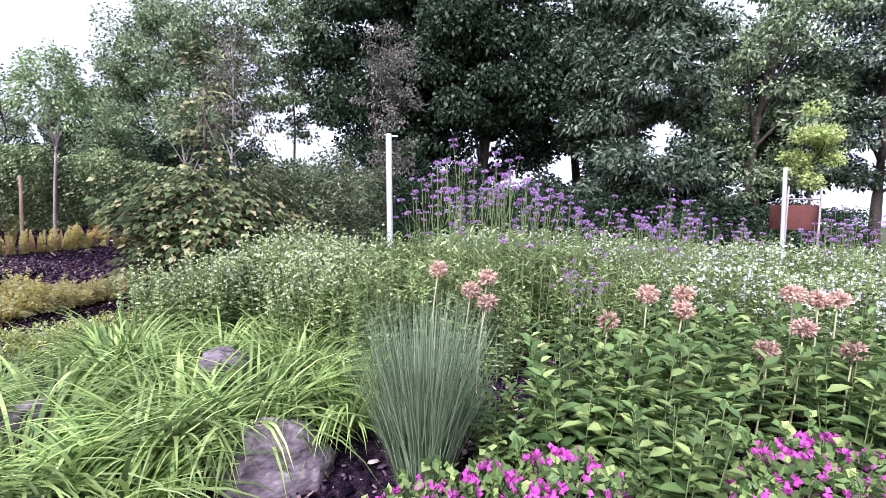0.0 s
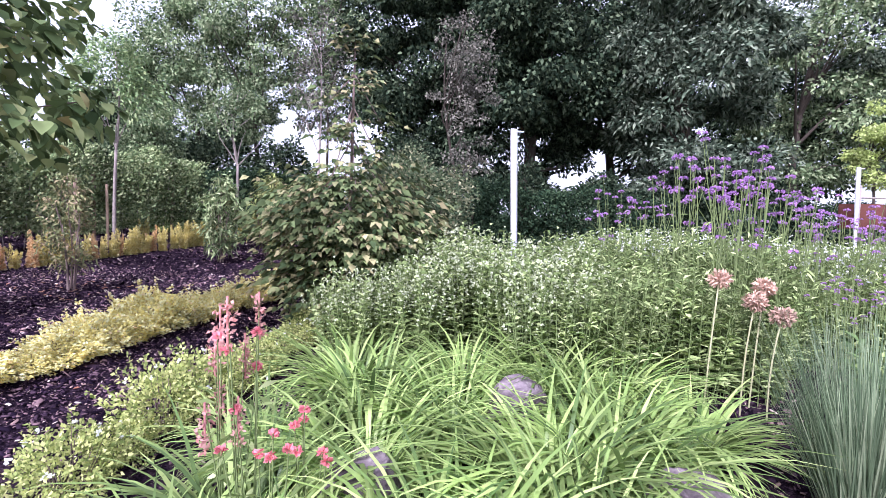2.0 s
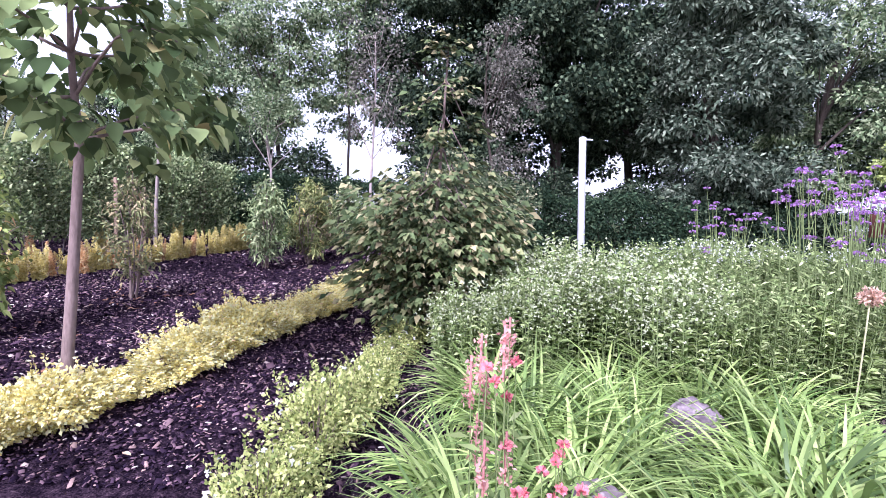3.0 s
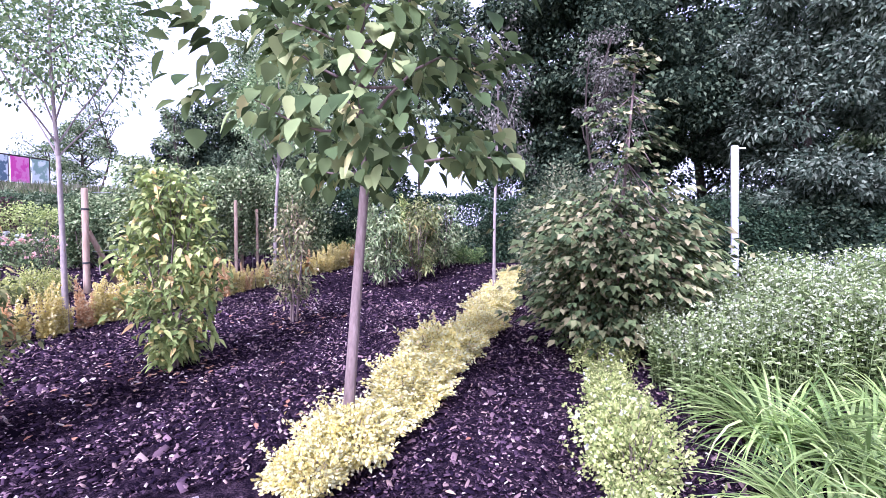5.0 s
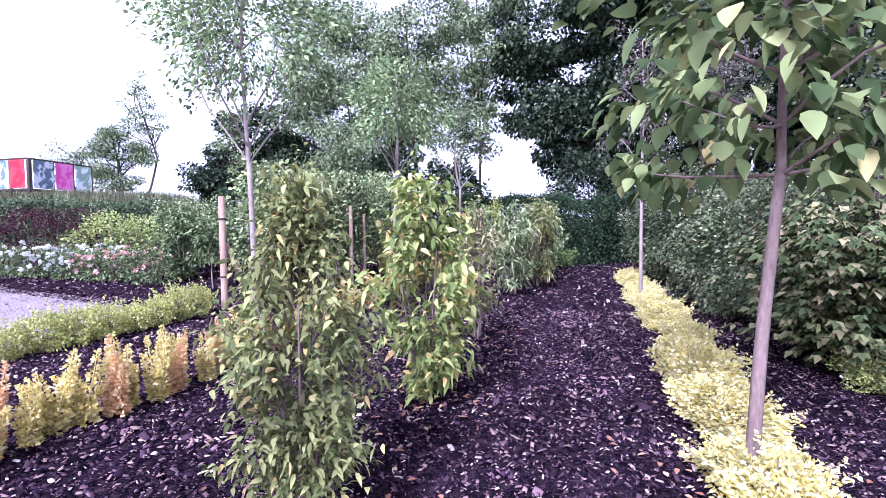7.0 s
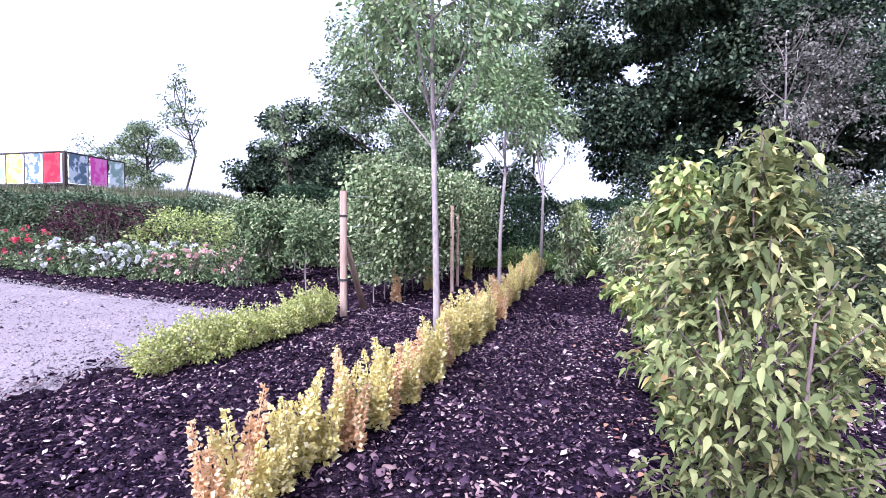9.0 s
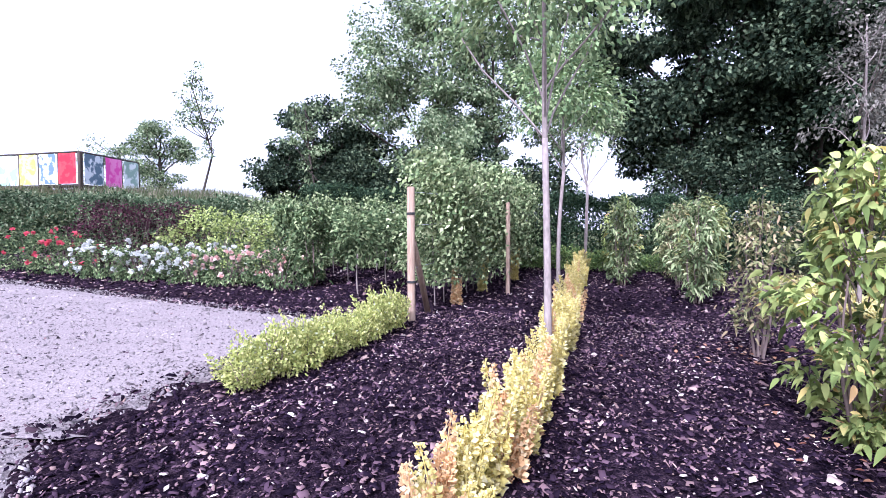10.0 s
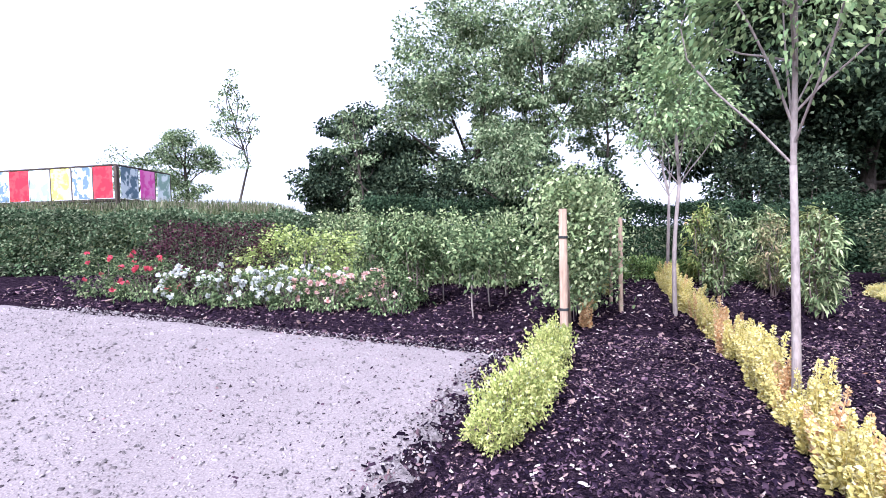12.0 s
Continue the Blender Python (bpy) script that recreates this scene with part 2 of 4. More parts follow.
def thing(name, x, y, label, category, group="", kind="", z=None):
    ob = new(name)
    ob.empty_display_size = 0.1
    ob.location = (x, y, float(gz(x, y)) if z is None else z)
    return tagged(ob, label, category, group, kind)


def part(name, vq, mat, parent=None, label="", smooth=False):
    ob = new(name, quad_mesh(name, *vq, smooth=smooth))
    ob.data.materials.append(mat)
    ob.parent = parent
    if parent and name in ("stemwork", "blossom", "twigwork", "vine_wood", "foliage", "crown"):
        ob["kind"] = "stuff"
    if label:
        ob["label"] = label
    return ob


def unit(v):
    return v / np.maximum(np.linalg.norm(v, axis=-1, keepdims=True), 1e-9)


def leaves(P, D, L, W, droop=0.15, fine=False, level=0.0):
    """Leaves with their stalk at P along D. level: how far the blades turn flat side up."""
    P, D = np.asarray(P, float), unit(np.asarray(D, float))
    n = len(P)
    L, W = np.broadcast_to(L, n)[:, None], np.broadcast_to(W, n)[:, None]
    S = unit(np.cross(D, rng.normal(size=(n, 3)) * (1 - level) + np.array([0, 0, 1.0]) * level * 2))
    N = np.cross(S, D)
    down = np.array([0, 0, -1.0])

    def mid(f):
        return P + D * L * f + down * droop * L * f * f

    if fine == "broad":
        # a curved blade with a folded midrib: three points across at five stations
        rows = []
        for f, w, curl in ((0.0, 0.05, 0.0), (0.16, 0.74, 0.10), (0.42, 1.0, 0.16), (0.72, 0.66, 0.10), (1.0, 0.03, 0.0)):
            c = mid(f)
            rows += [c + S * W * w / 2 + N * W * curl, c, c - S * W * w / 2 + N * W * curl]
        V = np.stack(rows, 1).reshape(-1, 3)
        q = np.array([[3 * i + j, 3 * i + j + 1, 3 * i + j + 4, 3 * i + j + 3] for i in range(4) for j in range(2)])
        return V, (np.arange(n)[:, None, None] * 15 + q).reshape(-1, 4)
    if fine:
        V = np.stack([P, mid(0.33) + S * W / 2 + N * W * 0.14, mid(0.33) - S * W / 2 + N * W * 0.14, mid(0.7) + S * W * 0.36 + N * W * 0.1, mid(0.7) - S * W * 0.36 + N * W * 0.1, mid(1.0)], 1)
        b = np.arange(n)[:, None] * 6
        Q = np.concatenate([b + np.array([0, 2, 4, 5]), b + np.array([0, 5, 3, 1])])
        return V.reshape(-1, 3), Q
    V = np.stack([P, mid(0.45) + S * W / 2 + N * W * 0.15, mid(1.0), mid(0.45) - S * W / 2 + N * W * 0.15], 1)
    return V.reshape(-1, 3), np.arange(n)[:, None] * 4 + np.array([0, 3, 2, 1])


def blades(B, heading, L, W, lean0, lean1, seg=5):
    """Strap leaves from B that start lean0 from upright and end lean1 from it."""
    n = len(B)
    L, W = np.broadcast_to(L, n), np.broadcast_to(W, n)
    H = np.stack([np.cos(heading), np.sin(heading), 0 * heading], 1)
    S = np.stack([-np.sin(heading), np.cos(heading), 0 * heading], 1)
    c, rows = np.array(B, float), []
    for k in range(seg + 1):
        f = k / seg
        w = W * (0.55 + 0.9 * f if f < 0.5 else 2.0 * (1 - f) + 0.02)
        rows += [c + S * (w / 2)[:, None], c - S * (w / 2)[:, None]]
        a = lean0 + (lean1 - lean0) * (f + 0.5 / seg)
        c = c + (H * np.sin(a)[:, None] + np.array([0, 0, 1.0]) * np.cos(a)[:, None]) * (L / seg)[:, None]
    V = np.stack(rows, 1).reshape(-1, 3)
    k = 2 * (seg + 1)
    q = np.array([[2 * i, 2 * i + 1, 2 * i + 3, 2 * i + 2] for i in range(seg)])
    return V, (np.arange(n)[:, None, None] * k + q).reshape(-1, 4)


def tube(points, radii, segs=7):
    points = np.asarray(points, float)
    n = len(points)
    radii = np.broadcast_to(radii, n)
    T = unit(np.gradient(points, axis=0))
    ref = np.array([0.31, 0.95, 0.02]) if abs(T[0, 2]) > 0.5 else np.array([0.05, 0.1, 1.0])
    A = unit(np.cross(T, ref))
    Bn = np.cross(T, A)
    a = np.linspace(0, 2 * np.pi, segs, endpoint=False)
    V = points[:, None] + radii[:, None, None] * (A[:, None] * np.cos(a)[:, None] + Bn[:, None] * np.sin(a)[:, None])
    i, j = np.meshgrid(np.arange(n - 1), np.arange(segs), indexing="ij")
    Q = np.stack([i * segs + j, i * segs + (j + 1) % segs, (i + 1) * segs + (j + 1) % segs, (i + 1) * segs + j], -1).reshape(-1, 4)
    V = np.concatenate([V.reshape(-1, 3), points[-1:]])
    caps = [[(n - 1) * segs + j, (n - 1) * segs + j + 1, (n - 1) * segs + j + 2, (n - 1) * segs] for j in range(1, segs - 2, 2)]
    return V[:-1], np.concatenate([Q, np.array(caps, int).reshape(-1, 4)])


def stems(B, T, r):
    """Thin straight stems from B to T, three-sided."""
    n = len(B)
    D = unit(T - B)
    A = unit(np.cross(D, np.array([0.3, 0.9, 0.1])))
    C = np.cross(D, A)
    r = np.broadcast_to(r, n)[:, None]
    ring = [A * r, (-0.5 * A + 0.87 * C) * r, (-0.5 * A - 0.87 * C) * r]
    V = np.stack([B + o for o in ring] + [T + o * 0.7 for o in ring], 1).reshape(-1, 3)
    b = np.arange(n)[:, None] * 6
    return V, np.concatenate([b + np.array(q) for q in ([0, 1, 4, 3], [1, 2, 5, 4], [2, 0, 3, 5])])


def shell(n, rx, ry, z0, z1, solid=0.55, lumps=0.22, power=1.0):
    """Points in a lumpy upright body, thicker towards its skin, and the ways outwards."""
    u = unit(rng.normal(size=(n, 3)))
    wob = 1 + lumps * (np.sin(3 * u[:, 0] * 2 + rx * 9) * np.cos(4 * u[:, 2] + ry * 7) + 0.5 * np.sin(9 * u[:, 1] + 7 * u[:, 2]))
    rad = (solid + (1 - solid) * rng.random(n) ** 0.6) * wob
    h = (z1 - z0) / 2
    P = np.stack([u[:, 0] * rad * rx, u[:, 1] * rad * ry, z0 + h + np.sign(u[:, 2]) * np.abs(u[:, 2]) ** power * rad * h], 1)
    return P, u


def bent(p0, p1, n, sway):
    """A branch line from p0 to p1 with some sway."""
    f = np.linspace(0, 1, n)[:, None]
    p0, p1 = np.asarray(p0, float), np.asarray(p1, float)
    return p0 + (p1 - p0) * f + np.sin(f * np.pi) * rng.normal(size=3) * sway


# ---- ground, beds and path ----
xs = np.concatenate([[-900, -400, -180, -90, -50, -34], np.arange(-26, 13.01, 0.3), [17, 24, 40, 90, 180, 400, 900]])
ys = np.concatenate([[-900, -400, -180, -90, -40, -18, -9], np.arange(-5, 22.01, 0.3), [25, 30, 40, 60, 90, 180, 400, 900]])


def sheet(X, Y, Z):
    r, c = X.shape
    V = np.stack([X, Y, Z], -1).reshape(-1, 3)
    i, j = np.meshgrid(np.arange(r - 1), np.arange(c - 1), indexing="ij")
    Q = np.stack([i * c + j, i * c + j + 1, (i + 1) * c + j + 1, (i + 1) * c + j], -1).reshape(-1, 4)
    return V, Q


X, Y = np.meshgrid(xs, ys)
tagged(part("ground", sheet(X, Y, gz(X, Y) - 0.05), M_SOIL, None, "", True), "green-brown rough ground beyond the garden beds", "ground", kind="structure")

bx = np.arange(-20, 10.01, 0.12)
bv = np.linspace(0, 1, 95)
X = np.repeat(bx[None], len(bv), 0)
Y = path_edge(X) - 0.25 + (13.4 - path_edge(X)) * bv[:, None]
Z = gz(X, Y) + 0.012 * np.sin(7.3 * X + 2 * Y) * np.sin(5.1 * Y) + rng.normal(size=X.shape) * 0.006
tagged(part("mulch_bed", sheet(X, Y, Z), M_MULCH, None, "", True), "dark purplish bark mulch covering the planting beds", "mulch bed", kind="structure")

px = np.arange(-24, 12.01, 0.15)
pv = np.linspace(0, 1, 50)
X = np.repeat(px[None], len(pv), 0)
Y = -4.5 + (path_edge(X) + 4.5 + 0.03 * np.sin(X * 9)) * pv[:, None]
strip = sheet(X, Y, gz(X, Y) + 0.03 - 0.06 * ramp(pv, 0.955, 1.0)[:, None] * ramp(X, -10.9, -10.6))
cv, cu = np.meshgrid(np.linspace(0, 1, 50), np.linspace(0, 1, 90), indexing="ij")
XR = np.interp(cv, [0, 0.33, 1], [-10.62, -10.28, -9.6]) + 0.03 * np.sin(cv * 40)
YR = np.interp(cv, [0, 0.33, 1], [4.17, 5.0, 6.87])
YL = np.interp(cv, [0, 1], [4.2, 11.5])
X = -24 + (XR + 24) * cu
Y = YL + (YR - YL) * cu + 0.03 * np.sin(X * 7) * cv
court = sheet(X, Y, gz(X, Y) + 0.03 - 0.06 * np.maximum(ramp(cv, 0.94, 1), ramp(cu, 0.975, 1) * ramp(cv, 0.0, 0.08)))
tagged(part("gravel_path", join(strip, court), M_GRAVEL, None, "", True), "pale pinkish-grey gravel path widening into a court", "path", kind="structure")


def on_gravel(x, y):
    court_right = np.interp(y, [4.17, 5.0, 6.87], [-10.62, -10.28, -9.6])
    back = 6.87 - (x + 9.6) * 0.325
    return (y < path_edge(x)) | ((x < court_right) & (y < back))


def chips(n, x0, x1, y0, y1, size, flat, keep):
    """Loose flakes or stones that lie about on the ground."""
    x, y = rng.uniform(x0, x1, n), rng.uniform(y0, y1, n)
    k = keep(x, y)
    x, y = x[k], y[k]
    n = len(x)
    s = size * rng.lognormal(0, 0.45, n)
    a, tip = rng.uniform(0, 2 * np.pi, n), rng.normal(0, 0.38, (2, n))
    U = np.stack([np.cos(a), np.sin(a), tip[0]], 1) * s[:, None]
    Wd = np.stack([-np.sin(a), np.cos(a), tip[1]], 1) * (s * rng.uniform(0.3, 0.7, n))[:, None]
    H = np.array([0, 0, 1.0]) * (s * flat)[:, None]
    C = np.stack([x, y, gz(x, y) + np.where(on_gravel(x, y), 0.03, 0.012) + s * 0.12], 1)
    V = np.stack([C - U - Wd * 0.7 - H, C + U * 0.8 - Wd - H, C + U + Wd * 0.7 - H, C - U * 0.7 + Wd - H, C - U * 0.8 - Wd * 0.5 + H, C + U * 0.6 - Wd * 0.8 + H, C + U * 0.8 + Wd * 0.5 + H, C - U * 0.5 + Wd * 0.8 + H], 1).reshape(-1, 3)
    b = np.arange(n)[:, None] * 8
    return V, np.concatenate([b + np.array(q) for q in ([4, 5, 6, 7], [0, 1, 5, 4], [1, 2, 6, 5], [2, 3, 7, 6], [3, 0, 4, 7])])


near = chips(95000, -11.2, -2.2, 2.6, 7.5, 0.0095, 0.16, lambda x, y: ~on_gravel(x, y + 0.06))
far = chips(26000, -17, -2, 7.0, 12.2, 0.014, 0.2, lambda x, y: ~on_gravel(x, y + 0.06))
right = chips(8000, -2.6, 2.5, 1.3, 4.2, 0.012, 0.2, lambda x, y: ~on_gravel(x, y))
spill = chips(16000, -12.6, -9.4, 3.4, 8.2, 0.0095, 0.16, lambda x, y: on_gravel(x, y) & (rng.random(len(x)) < np.where(on_gravel(x + 0.32, y - 0.1) & on_gravel(x, y + 0.25), 0.035, 0.75)))
tagged(part("bark_chips", join(near, far, right, spill), M_CHIP), "loose dark and bleached bark chips on the beds", "bark chips", kind="stuff")
tagged(part("gravel_stones", chips(34000, -16, -9.6, 3.6, 8.6, 0.007, 0.35, lambda x, y: on_gravel(x, y)), M_STONELET), "loose small stones on the gravel", "gravel", kind="stuff")


# ---- kinds of plants ----
def young_tree(name, x, y, base, fork, top, crown_r, n, leaf, bark, label, r=0.04, lean=(0, 0), limbs=7, L=0.06, W=0.03, low=None, fine=False, spread=0.3, group="", vase=False, rise=0.18, level=0.4, lobed=False):
    """A single-stemmed young tree. Heights above its foot."""
    t = thing(name, x, y, label, "tree", group)
    tip = np.array([lean[0], lean[1], fork])
    line = bent((0, 0, -0.05), tip, 9, 0.02)
    up = bent(tip, (lean[0] * 1.3, lean[1] * 1.3, top * 0.93), 7, 0.06)
    trunk = part("trunk", join(tube(line, np.linspace(r * 1.15, r * 0.8, 9), 9), tube(up, np.linspace(r * 0.75, 0.008, 7), 7)), bark, t, "", True)
    crown = []
    low = fork if low is None else low
    for k in range(limbs):
        a = 2.4 * k + rng.uniform(-0.4, 0.4)
        f = k / max(1, limbs - 1)
        start = up[min(5, int(f * 5))] if k > 1 else tip
        reach = crown_r * (0.95 - 0.5 * f) * rng.uniform(0.75, 1.1)
        end = np.array([lean[0] + reach * np.cos(a), lean[1] + reach * np.sin(a), low + (top - low) * (rise + (0.93 - rise) * f)])
        if vase and k < 5:
            start, end = tip + np.array([0, 0, 0.12 * (k // 2)]), np.array([lean[0] + 0.8 * crown_r * np.cos(a), lean[1] + 0.8 * crown_r * np.sin(a), fork + (top - fork) * rng.uniform(0.55, 0.8)])
        b = bent(start, end, 6, 0.07)
        if vase:
            b[:, :2] += (b[:, :2] - tip[:2]) * (0.9 * np.sin(np.linspace(0, np.pi, 6)))[:, None] * 0.5
        part("limb", tube(b, np.linspace(r * 0.34, 0.004, 6), 5), bark, trunk, "", True)
        crown += [b[3], b[4], b[5], b[5] + rng.normal(size=3) * crown_r * 0.25, (b[4] + b[5]) / 2 + rng.normal(size=3) * crown_r * 0.3]
    crown += [up[-1], up[-2], up[-3]]
    C = np.array(crown)
    P = C[rng.integers(0, len(C), n)] + unit(rng.normal(size=(n, 3))) * crown_r * spread * 1.5 * rng.random((n, 1)) ** 0.6
    P[:, 2] = np.maximum(P[:, 2], low - 0.15 + 0.2 * rng.random(n))
    D = unit(P - np.array([lean[0], lean[1], (low + top) / 2])) + rng.normal(size=(n, 3)) * 0.6 - np.array([0, 0, 0.25])
    Ls, Ws = L * rng.uniform(0.6, 1.2, n), W * rng.uniform(0.7, 1.2, n)
    if lobed:
        D = unit(D * np.array([1, 1, 0.5]) - np.array([0, 0, 0.15]))
        lobes = []
        for ang, big in ((0, 1.0), (0.8, 0.75), (-0.8, 0.75)):
            c, s = np.cos(ang), np.sin(ang)
            lobes.append(leaves(P, np.stack([D[:, 0] * c - D[:, 1] * s, D[:, 0] * s + D[:, 1] * c, D[:, 2]], 1), Ls * big, Ws * big, 0.25, fine, level))
        part("crown", join(*lobes), leaf, t)
    else:
        part("crown", leaves(P, D, Ls, Ws, 0.2, fine, level), leaf, t)
    return t


def big_tree(name, x, y, top, crown_r, low, n, leaf, label, L=0.13, W=0.065, r=0.2, lumps=26, tightness=0.2, flat=1.0, group="trees behind the garden"):
    """A grown tree: trunk, limbs, and a crown of many clumps with gaps."""
    t = thing(name, x, y, label, "tree", group)
    h = (top - low) / 2
    fork = low + h * 0.3
    line = bent((0, 0, -0.1), (rng.normal() * 0.15, rng.normal() * 0.15, fork), 7, 0.08)
    lead = bent(line[-1], (rng.normal() * 0.2, rng.normal() * 0.2, low + h * 1.55), 7, 0.15)
    trunk = part("trunk", join(tube(line, np.linspace(r, r * 0.7, 7), 9), tube(lead, np.linspace(r * 0.65, 0.012, 7), 7)), M_BARK, t, "", True)
    u = unit(rng.normal(size=(lumps, 3)))
    C = u * (rng.random((lumps, 1)) ** 0.33) * np.array([crown_r, crown_r * flat, h]) * 0.86 + np.array([0, 0, low + h])
    for c in C[:: max(1, lumps // 10)]:
        s = lead[int(np.clip((c[2] - fork) / (top - fork) * 4, 0, 4))] if c[2] > fork else line[5]
        part("limb", tube(bent(s, c, 6, 0.15), np.linspace(r * 0.3, 0.012, 6), 6), M_BARK, trunk, "", True)
    k = rng.integers(0, lumps, n)
    size = (crown_r * rng.uniform(0.65, 1.35, lumps))[k]
    v = unit(rng.normal(size=(n, 3)))
    v[:, 2] = np.where(v[:, 2] < 0, v[:, 2] * 0.7, v[:, 2])
    P = C[k] + v * (size * tightness * 1.55 * rng.random(n) ** 0.38)[:, None] * np.array([1, 1, 0.62])
    D = v + rng.normal(size=(n, 3)) * 0.7 - np.array([0, 0, 0.2])
    part("crown", leaves(P, D, L * 0.9 * rng.uniform(0.6, 1.25, n), W * 1.15 * rng.uniform(0.7, 1.2, n), 0.2, False, 0.2), leaf, t)
    return t


def hedge(name, x0, y0, x1, y1, width, low, top, n, leaf, label, L=0.07, W=0.04, ragged=0.12, category="hedge"):
    """A long hedge as one thing: woody stems inside, leaves all over."""
    t = thing(name, x0, y0, label, category)
    d = np.array([x1 - x0, y1 - y0])
    ln = np.hypot(*d)
    d = d / ln
    side = np.array([-d[1], d[0]])
    s = rng.uniform(0, ln, n)
    face = rng.random(n)
    bulge = 1 + ragged * (np.sin(s * 1.9 + 1) + 0.7 * np.sin(s * 4.7))
    topz = top * (1 + 0.35 * ragged * (np.sin(s * 2.6) + 0.8 * np.sin(s * 6.1 + 2)))
    w = np.where(face < 0.68, width / 2 * bulge * -1, rng.uniform(-width / 2, width / 2, n) * bulge)
    zz = np.where(face < 0.68, low + (topz - low) * rng.random(n), topz)
    w = w * (1 - 0.25 * (zz / np.maximum(topz, 0.1)) ** 3) + np.abs(rng.normal(0, 0.16, n)) - 0.08
    zz = zz + rng.normal(0, 0.07, n)
    gx, gy = x0 + d[0] * s + side[0] * w, y0 + d[1] * s + side[1] * w
    P = np.stack([gx - x0, gy - y0, gz(gx, gy) - gz(x0, y0) + np.maximum(zz, 0.02)], 1)
    out = np.stack([-side[0] * (face < 0.68), -side[1] * (face < 0.68), 0.9 * (face >= 0.68)], 1)
    D = out * 0.7 + rng.normal(size=(n, 3)) * 0.7
    part("foliage", leaves(P, D, L * rng.uniform(0.6, 1.2, n), W * rng.uniform(0.7, 1.2, n), 0.2, False, 0.3), leaf, t)
    m = max(3, int(ln / 0.45))
    ss = np.linspace(0.15, ln - 0.15, m)
    sx, sy = x0 + d[0] * ss, y0 + d[1] * ss
    B = np.stack([sx - x0, sy - y0, gz(sx, sy) - gz(x0, y0)], 1)
    part("stemwork", stems(B, B + np.array([0, 0, top * 0.75]) + rng.normal(size=(m, 3)) * 0.12, 0.02), M_BARK, t)
    return t


def laurel(name, x, y, h, rad, n, leaf, label, L=0.11, W=0.042, bare=0.14, taper=0.35, clumps=26, group="young laurels in the mulch"):
    """A young upright shrub with several stems and drooping rosettes of leaves."""
    t = thing(name, x, y, label, "shrub", group)
    tips = []
    for k in range(5):
        a = k * 1.26 + rng.uniform(-0.3, 0.3)
        b = bent((0.03 * np.cos(a), 0.03 * np.sin(a), -0.03), (rad * 0.36 * np.cos(a), rad * 0.36 * np.sin(a), h * rng.uniform(0.5, 0.78)), 6, 0.03)
        part("stem", tube(b, np.linspace(0.013, 0.004, 6), 5), M_MIDBARK, t, "", True)
    z = bare * h + (h * (1 - bare)) * (np.arange(clumps) + rng.random(clumps)) / clumps
    prof = rad * np.clip(np.sin(np.pi * np.clip((z / h - bare * 0.6) / (1.02 - bare * 0.6), 0, 1)) ** 0.6, 0.15, 1) * (1 - taper * (z / h) ** 2)
    a = rng.uniform(0, 2 * np.pi, clumps)
    rr = prof * rng.uniform(0.25, 1.0, clumps) ** 0.6
    C = np.stack([rr * np.cos(a), rr * np.sin(a), z], 1)
    C[-1] = (0, 0, h)
    B = np.stack([C[:, 0] * 0.25, C[:, 1] * 0.25, C[:, 2] * 0.75], 1)
    part("twigwork", stems(B, C, 0.004), M_MIDBARK, t)
    n = int(n * 2.1)
    k = rng.integers(0, clumps, n)
    f = rng.random((n, 1))
    P = B[k] * (1 - f) * 0.6 + C[k] * (1 - (1 - f) * 0.6) + rng.normal(size=(n, 3)) * 0.05
    D = unit(C[k] * np.array([1, 1, 0.0]) + 1e-3) * 0.5 + rng.normal(size=(n, 3)) * 0.8 + np.array([0, 0, 0.1])
    part("foliage", leaves(P, D, L * rng.uniform(0.6, 1.15, n), W * rng.uniform(0.75, 1.15, n), 0.45, "broad", 0.5), leaf, t)
    return t


